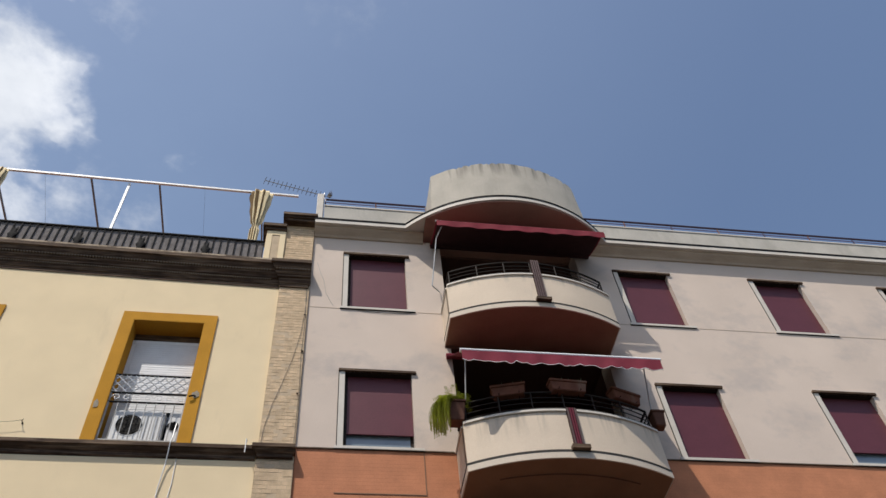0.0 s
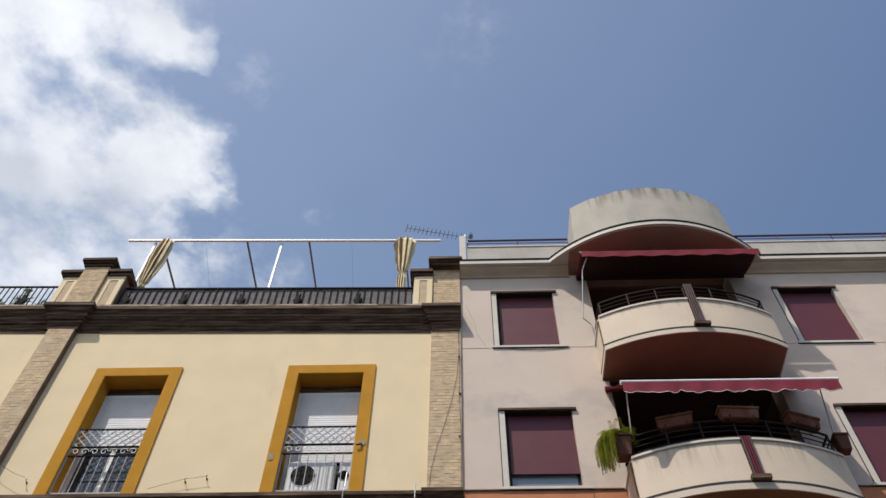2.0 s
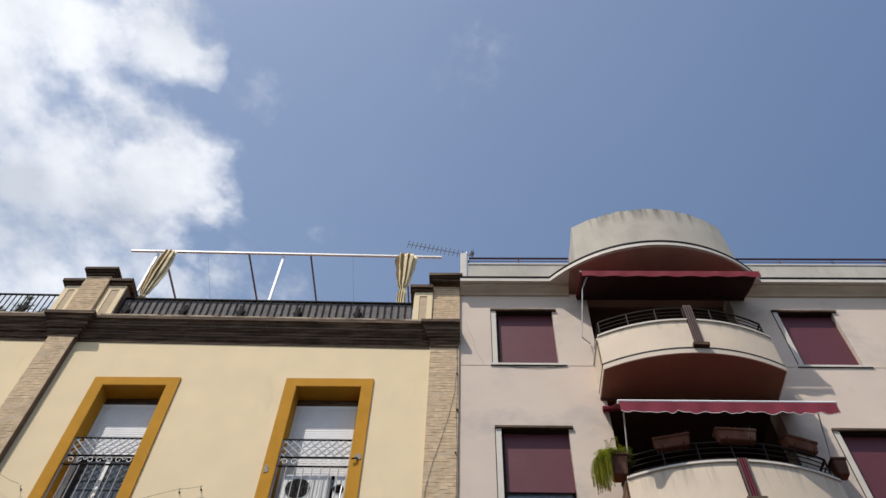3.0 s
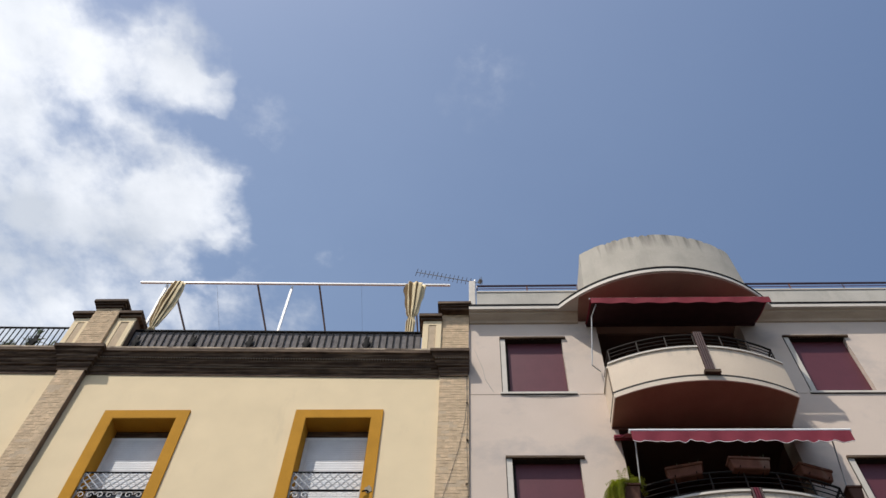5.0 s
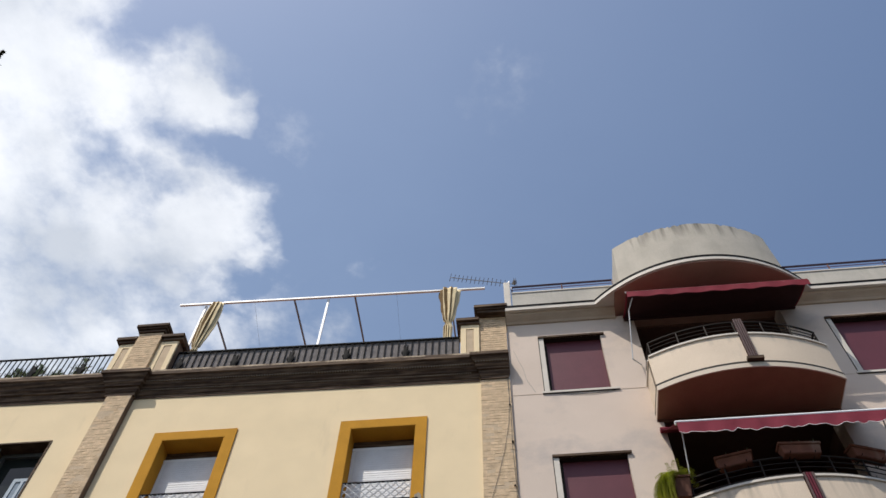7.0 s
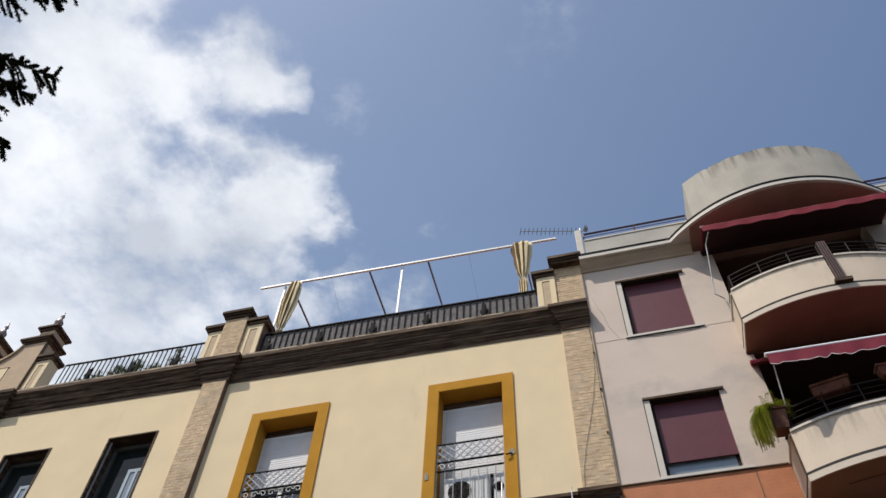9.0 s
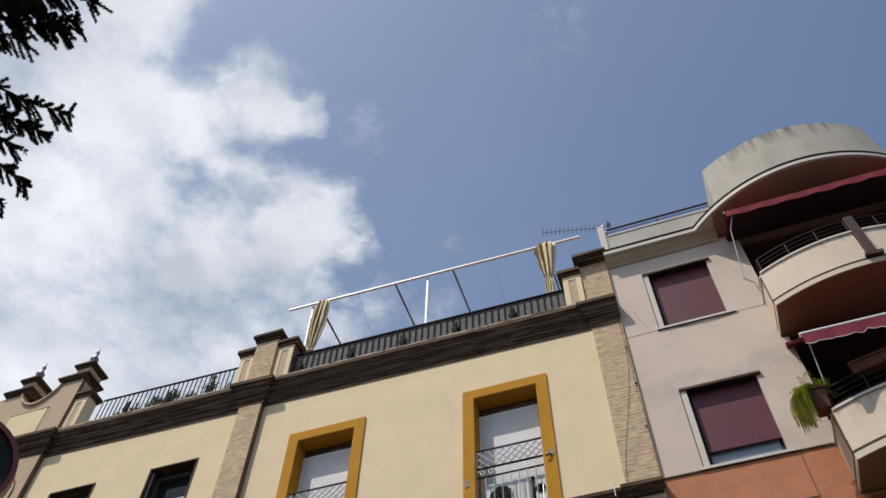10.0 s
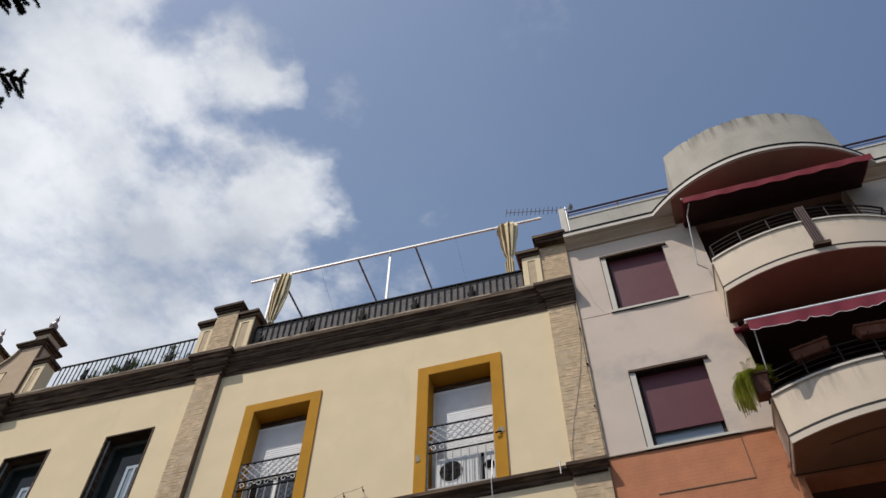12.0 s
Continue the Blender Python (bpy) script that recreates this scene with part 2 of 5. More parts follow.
# Near black for the fan openings, thin dark lines and painted shadow lines.
M_DARKFILL = material("near_black_fill", (0.05, 0.045, 0.04), 0.9, 0.1, 4.0, 0.0)
M_BRICK = material("buff_brick", (0.58, 0.43, 0.275), 0.9, 0.16, 9.0, 0.5, 120, stain=(0.34, 0.24, 0.15), stain_at=(0.58, 0.85), random=0.09)
M_BRICKFAR = banded("buff_brickwork_far", (0.55, 0.41, 0.28), 0.062, 0.2, 0.9, 2, 0.35)
M_MORTAR = material("pale_mortar", (0.53, 0.41, 0.28), 0.95, 0.1, 6.0, 0.4, 120)
# Pale tan puts the sunlit cornice top into colour; dark patches are wear.
M_LEDGE = material("worn_sunlit_ledge_tan", (0.44, 0.35, 0.25), 0.9, 0.15, 6.0, 0.3, 60, stain=(0.10, 0.07, 0.05), stain_at=(0.46, 0.62), stain_scale=(2.0, 4.0, 6.0))
M_BEAD = material("worn_bead_paint", (0.19, 0.15, 0.11), 0.85, 0.15, 6.0, 0.2, 60)
M_CONCRETE = material("weathered_concrete", (0.47, 0.44, 0.385), 0.92, 0.10, 2.2, 0.35, 50, stain=(0.33, 0.31, 0.26), stain_at=(0.52, 0.85), stain_scale=(2.2, 2.2, 0.5))
M_DRUM = run_off(material("stained_drum_concrete", (0.46, 0.42, 0.355), 0.92, 0.08, 2.2, 0.35, 50, stain=(0.36, 0.335, 0.285), stain_at=(0.52, 0.85), stain_scale=(2.2, 2.2, 0.5)), 15.52, 0.5, (0.15, 0.14, 0.12))
M_AWNING = material("wine_red_awning_cloth", (0.19, 0.026, 0.042), 0.85, 0.10, 6.0, 0.2, 220)
# Shade beneath the upper awning, given as a dark colour.
M_UNDERSHADE = material("awning_underside_shade_brown", (0.042, 0.016, 0.017), 0.9, 0.14, 6.0, 0.2, 220)
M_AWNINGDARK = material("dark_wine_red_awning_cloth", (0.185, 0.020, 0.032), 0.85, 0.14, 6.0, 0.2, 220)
M_BLIND = banded("wine_brown_roller_blind", (0.115, 0.031, 0.040), 0.048, 0.16, 0.42, 2, 0.09)
M_BLINDW = banded("white_roller_blind", (0.70, 0.70, 0.70), 0.048, 0.2, 0.5, 2, 0.8)
M_GLASS = glass("window_glass", (0.03, 0.04, 0.05))
M_GLASSDARK = glass("dark_window_glass", (0.018, 0.022, 0.020))
M_GLASSDARK.node_tree.nodes["Principled BSDF"].inputs["Specular IOR Level"].default_value = 0.22
# Pale base colour paints in the sky's reflection and a curtain behind.
M_GLASSPALE = glass("pale_sky_glass", (0.20, 0.245, 0.28))
M_IRON = material("black_iron", (0.009, 0.009, 0.010), 0.65, 0.2, 10, 0.1, 90)
M_GALV = material("pale_grey_painted_iron", (0.55, 0.55, 0.55), 0.5, 0.1, 10, 0.1, 90, 0.2)
M_GUARDBAR = material("dull_grey_bar_tone", (0.38, 0.37, 0.35), 0.6, 0.2, 12, 0.1, 90)
M_VIOLET = material("faded_violet_painted_iron", (0.12, 0.085, 0.17), 0.5, 0.15, 10, 0.05, 90)
M_PURPLE = material("dark_plum_painted_iron", (0.05, 0.03, 0.05), 0.5, 0.15, 10, 0.05, 90, 0.2)
M_BLIND.node_tree.nodes["Principled BSDF"].inputs["Specular IOR Level"].default_value = 0.3
M_OCHRE.node_tree.nodes["Principled BSDF"].inputs["Specular IOR Level"].default_value = 0.05
M_IRON.node_tree.nodes["Principled BSDF"].inputs["Specular IOR Level"].default_value = 0.03
M_BRONZE = material("dark_bronze_rail_paint", (0.026, 0.018, 0.014), 0.7, 0.15, 10, 0.05, 90)
M_SLOT = material("faded_brown_bar_paint", (0.085, 0.048, 0.042), 0.6, 0.2, 10, 0.05, 90)
M_STEEL = material("white_painted_steel", (0.80, 0.80, 0.79), 0.45, 0.05, 6, 0.04, 90)
M_GREYBAR = material("grey_steel_bar", (0.20, 0.20, 0.20), 0.5, 0.15, 6, 0.04, 90, 0.4)
M_SCREEN = material("dark_grey_shade_net", (0.17, 0.155, 0.15), 0.95, 0.22, 9, 0.4, 120)
M_POT = material("terracotta_pot", (0.17, 0.068, 0.042), 0.85, 0.2, 8, 0.25, 60, stain=(0.30, 0.22, 0.16), stain_at=(0.55, 0.8))
M_POTDARK = material("dark_brown_pot", (0.13, 0.055, 0.035), 0.7, 0.15, 8, 0.15, 60)
M_FERN = material("yellow_green_fern", (0.38, 0.41, 0.07), 0.6, 0.3, 9, 0.0)
M_LEAF = material("dull_green_leaves", (0.20, 0.24, 0.14), 0.6, 0.35, 9, 0.0)
M_NEEDLE = material("dark_cedar_needles", (0.022, 0.032, 0.016), 0.7, 0.3, 5, 0.0)
M_BARK = material("grey_brown_bark", (0.10, 0.075, 0.055), 0.95, 0.25, 6, 0.8, 30)
M_CABLE = material("black_cable", (0.02, 0.02, 0.02), 0.6, 0.1, 5, 0.0)
M_AC = material("white_enamel", (0.60, 0.60, 0.59), 0.4, 0.04, 5, 0.02, 90)
M_DARKFRAME = material("dark_grey_window_paint", (0.085, 0.088, 0.082), 0.5, 0.15, 6, 0.06, 90)
M_PALEBLUE = material("pale_blue_shutter_paint", (0.33, 0.39, 0.44), 0.55, 0.08, 6, 0.06, 90)
M_DARKROOM = material("dim_interior_paint", (0.34, 0.33, 0.30), 0.9, 0.1, 2, 0.0)
M_FINIAL = material("glazed_brown_ceramic", (0.30, 0.22, 0.20), 0.35, 0.3, 14, 0.05, 60)
M_GROUND = material("grey_ground", (0.06, 0.057, 0.05), 0.95, 0.15, 0.6, 0.3, 30)
M_ROAD = material("worn_asphalt", (0.045, 0.045, 0.047), 0.9, 0.2, 0.8, 0.5, 60)
M_PAVE = material("grey_paving", (0.085, 0.08, 0.074), 0.9, 0.12, 1.2, 0.3, 40)
M_ROOF = material("terracotta_roof_paving", (0.22, 0.11, 0.07), 0.9, 0.15, 2, 0.3, 40)
M_SIGNRED = material("dark_red_sign_paint", (0.13, 0.012, 0.02), 0.4, 0.06, 6, 0.02, 60)
M_SIGNBACK = material("dull_grey_sign_metal", (0.025, 0.025, 0.028), 0.7, 0.1, 6, 0.05, 60)


# ---- mesh helpers ----
def box(bm, x0, x1, y0, y1, z0, z1):
    vs = [bm.verts.new((x, y, z)) for x in (x0, x1) for y in (y0, y1) for z in (z0, z1)]
    for f in ((0, 1, 3, 2), (4, 6, 7, 5), (0, 4, 5, 1), (2, 3, 7, 6), (0, 2, 6, 4), (1, 5, 7, 3)):
        bm.faces.new([vs[i] for i in f])
    return vs


def prism(bm, outline, axis, a, b):
    """A closed outline swept along an axis. axis x: (y, z) outline; z: (x, y); y: (x, z)."""
    def at(p, h):
        return {"x": (h, p[0], p[1]), "y": (p[0], h, p[1]), "z": (p[0], p[1], h)}[axis]
    lo, hi = [bm.verts.new(at(p, a)) for p in outline], [bm.verts.new(at(p, b)) for p in outline]
    n = len(outline)
    bm.faces.new(lo), bm.faces.new(hi[::-1])
    for i in range(n):
        bm.faces.new((lo[i], hi[i], hi[(i + 1) % n], lo[(i + 1) % n]))


def rod(bm, p, q, r, sides=8, r2=None):
    p, q = Vector(p), Vector(q)
    way = (q - p).normalized()
    side = way.orthogonal().normalized()
    up = way.cross(side)
    rings = []
    for c, rad in ((p, r), (q, r if r2 is None else r2)):
        rings.append([bm.verts.new(c + (side * math.cos(2 * math.pi * i / sides) + up * math.sin(2 * math.pi * i / sides)) * rad) for i in range(sides)])
    for i in range(sides):
        bm.faces.new((rings[0][i], rings[0][(i + 1) % sides], rings[1][(i + 1) % sides], rings[1][i]))
    bm.faces.new(rings[0][::-1]), bm.faces.new(rings[1])


def tube(bm, points, r, sides=6):
    for p, q in zip(points, points[1:]):
        rod(bm, p, q, r, sides)


def bevel(bm, w, segments=1):
    bmesh.ops.bevel(bm, geom=list(bm.edges), offset=w, segments=segments, affect="EDGES", clamp_overlap=True)


def sheet(bm, rows, back):
    """A closed thin sheet over a grid of points; back: the offset of its rear layer."""
    back = Vector(back)
    f = [[bm.verts.new(p) for p in r] for r in rows]
    b = [[bm.verts.new(Vector(p) + back) for p in r] for r in rows]
    h, w = len(rows) - 1, len(rows[0]) - 1
    for g in (f, b):
        for j in range(h):
            for i in range(w):
                bm.faces.new((g[j][i], g[j][i + 1], g[j + 1][i + 1], g[j + 1][i]))
    for i in range(w):
        for j in (0, h):
            bm.faces.new((f[j][i], f[j][i + 1], b[j][i + 1], b[j][i]))
    for j in range(h):
        for i in (0, w):
            bm.faces.new((f[j][i], f[j + 1][i], b[j + 1][i], b[j][i]))


def part(name, bm, mat, parent=None, label="", smooth=False):
    bmesh.ops.recalc_face_normals(bm, faces=bm.faces)
    me = bpy.data.meshes.new(name)
    bm.to_mesh(me)
    bm.free()
    me.materials.append(mat)
    if smooth:
        for p in me.polygons:
            p.use_smooth = True
    ob = new(name, me)
    if parent:
        ob.parent = parent
        ob.matrix_parent_inverse = parent.matrix_world.inverted()
    if label:
        ob["label"] = label
    return ob


def boxes(name, mat, parent, *sizes, label="", soft=0.0):
    bm = bmesh.new()
    for s in sizes:
        box(bm, *s)
    if soft:
        bevel(bm, soft)
    return part(name, bm, mat, parent, label)


def thing(name, at, label, category, group="", kind=""):
    ob = new(name)
    ob.location = at
    ob.empty_display_size = 0.1
    bpy.context.view_layer.update()
    return tagged(ob, label, category, group, kind)


def wall_mesh(x0, x1, z0, z1, y0, y1, holes):
    """A wall between y0 (front) and y1 with openings (x0, x1, z0, z1) that go right through it."""
    xs = sorted({x0, x1, *[h[0] for h in holes], *[h[1] for h in holes]})
    zs = sorted({z0, z1, *[h[2] for h in holes], *[h[3] for h in holes]})
    bm = bmesh.new()
    cache = {}

    def v(x, y, z):
        return cache.setdefault((x, y, z), None) or cache.update({(x, y, z): bm.verts.new((x, y, z))}) or cache[(x, y, z)]

    def solid(i, j):
        if not (0 <= i < len(xs) - 1 and 0 <= j < len(zs) - 1):
            return False
        cx, cz = (xs[i] + xs[i + 1]) / 2, (zs[j] + zs[j + 1]) / 2
        return not any(h[0] < cx < h[1] and h[2] < cz < h[3] for h in holes)
    for i in range(len(xs) - 1):
        for j in range(len(zs) - 1):
            if not solid(i, j):
                continue
            a, b, c, d = xs[i], xs[i + 1], zs[j], zs[j + 1]
            for y in (y0, y1):
                bm.faces.new((v(a, y, c), v(b, y, c), v(b, y, d), v(a, y, d)))
            for di, dj, e in ((-1, 0, ((a, c), (a, d))), (1, 0, ((b, c), (b, d))), (0, -1, ((a, c), (b, c))), (0, 1, ((a, d), (b, d)))):
                if not solid(i + di, j + dj):
                    (p, q), (r, s) = e
                    bm.faces.new((v(p, y0, q), v(r, y0, s), v(r, y1, s), v(p, y1, q)))
    return bm


def arc(cx, apex, radius, x0, x1, n=32):
    """Points of a bow in plan that bulges towards the street (-y)."""
    pts = []
    for i in range(n + 1):
        x = x0 + (x1 - x0) * i / n
        pts.append((x, apex + radius - math.sqrt(max(radius * radius - (x - cx) ** 2, 0))))
    return pts


def bow(bm, cx, apex, radius, x0, x1, z0, z1, back=None, thick=None, n=32):
    """A bowed slab (back: its straight rear edge) or a bowed upstand (thick)."""
    front = arc(cx, apex, radius, x0, x1, n)
    if thick is None:
        prism(bm, front + [(x1, back), (x0, back)], "z", z0, z1)
    else:
        inner = arc(cx, apex + thick, radius - 0.0, x0, x1, n)
        prism(bm, front + inner[::-1], "z", z0, z1)


FACE = 9.4                       # plane of both facades
STEP = 0.24                      # party line between the two houses
XL, XR = -18.0, 15.0             # ends of the row

# ---- ground ----
tagged(boxes("ground", M_GROUND, None, (-400, 400, -400, 400, -0.5, -0.14)), "plain grey ground reaching to the horizon", "ground", kind="structure")
tagged(boxes("road", M_ROAD, None, (-60, 60, 2.3, 7.4, -0.14, -0.12)), "worn dark asphalt road along the houses", "road", kind="structure")
tagged(boxes("pavement", M_PAVE, None, (-60, 60, 7.4, 9.28, -0.14, 0.02), soft=0.01), "grey paving with a kerb before the houses", "pavement", kind="structure")
tagged(boxes("pavement", M_PAVE, None, (-60, 60, -8.6, 2.3, -0.14, 0.0), soft=0.01), "grey paving with a kerb across the road", "pavement", kind="structure")

# ---- yellow house ----
OPEN_Y = [(-2.46, -1.36, 8.96, 11.42), (-5.69, -4.60, 8.96, 11.42), (-8.70, -7.70, 8.96, 11.60), (-10.88, -9.87, 8.96, 11.60)]
wy = part("wall_yellow_house", wall_mesh(XL, STEP - 0.002, 0.0, 12.74, FACE, FACE + 0.34, OPEN_Y), M_YELLOW)
tagged(wy, "cream yellow rendered facade with tall window openings", "wall", kind="structure")
tagged(boxes("wall_yellow_house_back", M_YELLOW, None, (XL, STEP - 0.01, 17.0, 17.3, 0, 12.6), (XL, XL + 0.3, 9.75, 17.0, 0, 12.6)), "plain rear and end wall of yellow house", "wall", kind="structure")
tagged(boxes("roof_terrace", M_ROOF, None, (XL, STEP - 0.01, 9.70, 17.3, 12.62, 12.80)), "flat terracotta paved roof terrace of yellow house", "roof", kind="structure")
tagged(boxes("floor_yellow_house", M_DARKROOM, None, (XL + 0.3, STEP - 0.3, 9.75, 17.0, 8.70, 8.94)), "dim interior floor behind windows", "floor", kind="structure")
tagged(boxes("wall_interior", M_DARKROOM, None, (XL + 0.3, STEP - 0.3, 12.2, 12.3, 8.95, 12.6), (-6.9, -6.8, 9.75, 12.2, 8.95, 12.6)), "dim rear wall of the rooms behind windows", "wall", kind="structure")
tagged(boxes("ceiling_yellow_house", M_DARKROOM, None, (XL + 0.3, STEP - 0.3, 9.75, 12.2, 12.48, 12.61)), "dim ceiling of rooms behind windows", "ceiling", kind="structure")

PIERS = ((-0.27, 0.235), (-7.07, -6.60), (-13.75, -11.55))
CORNICE = [(9.40, 12.41), (9.385, 12.41), (9.385, 12.48), (9.37, 12.49), (9.35, 12.56), (9.35, 12.60), (9.32, 12.61), (9.32, 12.65), (9.29, 12.69), (9.29, 12.74), (9.25, 12.79), (9.23, 12.85), (9.20, 12.87), (9.20, 12.95), (9.74, 13.0), (9.74, 12.47), (9.40, 12.47)]


def rise(x):
    """The roof line of the yellow house climbs a little towards its far end."""
    return 0.025 * max(0.0, -1.0 - x)


def climb(ob):
    for v in ob.data.vertices:
        v.co.z += rise(v.co.x)
    return ob


def pushed(profile, out):
    return [(y - (out if y < 9.395 else 0), z) for y, z in profile]


def cornice(name, x0, x1, profile, label):
    bm = bmesh.new()
    prism(bm, profile, "x", x0, x1)
    ob = part(name, bm, M_BROWN)
    return tagged(climb(ob) if z_of(profile) > 12 else ob, label, "cornice", kind="structure")


def z_of(profile):
    return profile[0][1]


def broken_forward(name, a, b, profile, inset, label):
    """A moulding that breaks forward over a pilaster and returns on both sides with mitred corners."""
    bm = bmesh.new()
    rows = []
    for y, z in profile:
        e = max(9.40 - y - inset, 0.0)
        rows.append((bm.verts.new((a - e, y, z)), bm.verts.new((min(b + e, STEP + 0.008), y, z))))
        rows[-1] += (bm.verts.new((a - e, 9.392, z)), bm.verts.new((rows[-1][1].co.x, 9.392, z)))
    for p, q in zip(rows, rows[1:]):
        bm.faces.new((p[0], p[1], q[1], q[0]))
        bm.faces.new((p[0], q[0], q[2], p[2])), bm.faces.new((p[1], p[3], q[3], q[1]))
        bm.faces.new((p[2], q[2], q[3], p[3]))
    for p in (rows[0], rows[-1]):
        bm.faces.new((p[0], p[2], p[3], p[1]))
    ob = part(name, bm, M_BROWN)
    return tagged(climb(ob) if z_of(profile) > 12 else ob, label, "cornice", kind="structure")


edges = [XL, *[e for p in sorted(PIERS) for e in (p[0] - 0.02, p[1] + 0.02)]]
edges = [min(e, STEP - 0.004) for e in edges]
for i, (a, b) in enumerate(zip(edges, edges[1:])):
    if i % 2:
        front = pushed(CORNICE, 0.10 if b < 0 else 0.05)[1:14]
        broken_forward("cornice", a + 0.02, b - 0.02, front, 0.07, "dark brown stepped roof cornice breaking forward over a pilaster")
    else:
        cornice("cornice", a, b, CORNICE, "dark brown stepped moulded roof cornice with stains")
# Pale strips paint in the sunlit top edge of the cornice.
for a, b in ((-11.5, -7.22), (-6.50, -0.37)):
    tagged(climb(boxes("cornice_ledge", M_LEDGE, None, (a, b, 9.208, 9.385, 12.93, 13.005), soft=0.006)), "worn ledge coloured tan for the sunlit cornice top", "ledge", kind="structure")
COURSE = [(9.40, 8.72), (9.375, 8.74), (9.375, 8.79), (9.34, 8.82), (9.32, 8.85), (9.30, 8.86), (9.30, 8.92), (9.40, 8.935)]
for i, (a, b) in enumerate(zip(edges, edges[1:])):
    if i % 2:
        broken_forward("string_course", a + 0.02, b - 0.02, pushed(COURSE, 0.11 if b < 0 else 0.06)[1:-1], 0.09, "dark brown moulded string course breaking forward over a pilaster")
    else:
        cornice("string_course", a, b, COURSE, "dark brown moulded string course below the tall windows")
for a, b in PIERS:
    tagged(boxes("pilaster", M_MORTAR if a > -10 else M_BRICKFAR, None, (a + 0.003, b - 0.003, 9.2895 if b < 0 else 9.3625, 9.399, 0.0, 12.43 + rise(a))), "buff brick pilaster on the yellow facade", "pilaster", "pilasters of yellow house", "structure")


# Thin brown strips paint the shaded right side of each pilaster.
for a, b in PIERS[1:]:
    tagged(boxes("trim_pilaster_side", M_SHADESIDE, None, (b + 0.001, b + 0.012, 9.294, 9.399, 8.94, 12.42 + rise(a))), "side of the brick pilaster coloured brown for shade", "trim", kind="structure")


def parapet_pier(a, b, left, right, up, deep):
    """Brick pier over the cornice with panelled wings and dark caps."""
    t = thing("parapet_pier", ((a + b) / 2, 9.5, 12.88), "buff brick parapet pier with panelled cream wings and dark caps", "pier", "parapet piers")
    top = 14.22 + up
    face = 9.256 if b < 0 else 9.35
    boxes("core", M_MORTAR, t, (a + 0.006, b - 0.006, face, 9.70, 12.96, top))
    boxes("cap", M_BROWN, t, (a - 0.03, min(b + 0.03, STEP + 0.02), 9.22, 9.75, top, top + 0.07), (a - 0.06, min(b + 0.06, STEP + 0.03), 9.19, 9.78, top + 0.07, top + 0.12), (a - 0.09, min(b + 0.09, STEP + 0.04), 9.16, 9.80, top + 0.12, top + 0.20), soft=0.008)
    for side, w in ((-1, left), (1, right)):
        if not w:
            continue
        x0, x1 = (a - w, a) if side < 0 else (b, b + w)
        wing = boxes("wing", M_YELLOW, t, (x0 + 0.002, x1 - 0.002, 9.33, deep, 12.96, top - 0.24), label="cream rendered wing with a sunken panel")
        boxes("panel_frame", M_YELLOW, wing, (x0 + 0.01, x0 + 0.11, 9.312, 9.332, 12.98, top - 0.25), (x1 - 0.11, x1 - 0.01, 9.312, 9.332, 12.98, top - 0.25), (x0 + 0.11, x1 - 0.11, 9.312, 9.332, top - 0.37, top - 0.25))
        boxes("panel", M_MORTAR, wing, (x0 + 0.115, x1 - 0.115, 9.322, 9.331, 12.98, top - 0.375), label="sunken buff panel")
        # The side away from the sun gets a shade-coloured skin.
        if side > 0:
            boxes("wing_side", M_SHADESIDE, wing, (x1 - 0.001, x1 + 0.009, 9.336, deep, 12.97, top - 0.241), label="side face coloured brown for shade")
        e0, e1 = (x0 - 0.08, x1) if side < 0 else (x0, x1 + 0.08)
        boxes("wing_cap", M_BROWN, t, (e0 + 0.04, e1 - 0.0, 9.28, deep + 0.05, top - 0.24, top - 0.17), (e0, e1, 9.24, deep + 0.09, top - 0.17, top - 0.08), soft=0.008)
    return t


parapet_pier(-0.27, 0.235, 0.36, 0, 0.0, 9.68)
parapet_pier(-7.07, -6.58, 0.35, 0.38, 0.17, 9.86)


def iron_railing(x0, x1, label, net, up, gap):
    t = thing("terrace_railing", ((x0 + x1) / 2, 9.42, 12.88), label, "railing", "terrace railings")
    boxes("top_rail", M_IRON, t, (x0, x1, 9.405, 9.435, 13.74 + up, 13.77 + up))
    boxes("bottom_rail", M_IRON, t, (x0, x1, 9.41, 9.43, 13.07, 13.09))
    bm = bmesh.new()
    box(bm, -0.008, 0.008, -0.008, 0.008, 12.96, 13.74 + up)
    me = bpy.data.meshes.new("bar")
    bm.to_mesh(me)
    bm.free()
    me.materials.append(M_IRON)
    n = round((x1 - x0) / gap)
    for i in range(n + 1):
        bar = new("bar", me)
        bar.parent, bar.matrix_parent_inverse = t, t.matrix_world.inverted()
        bar.location = (x0 + (x1 - x0) * i / n, 9.42, 0)
    # cast rosettes on the bars
    for x in ((-6.03, -4.94, -3.85, -2.78, -1.66) if net else (-10.0, -9.0, -8.0)):
        bm = bmesh.new()
        bmesh.ops.create_icosphere(bm, subdivisions=3, radius=1)
        for v in bm.verts:
            lobe = 0.80 + 0.20 * math.cos(6 * math.atan2(v.co.z, v.co.x))
            v.co = Vector((x + 0.085 * lobe * v.co.x, 9.395 + 0.022 * v.co.y, 13.36 + 0.26 * lobe * v.co.z))
        part("rosette", bm, M_IRON, t)
    if net:
        bm = bmesh.new()
        k = 48
        sheet(bm, [[(x0 + (x1 - x0) * i / k, 9.439 + 0.002 * math.sin(i * 1.7 + j), z) for i in range(k + 1)] for j, z in enumerate((12.96, 13.2, 13.5, 13.762))], (0, 0.006, 0))
        part("shade_net", bm, M_SCREEN, t, "dark grey shade net tied behind bars")
    return t


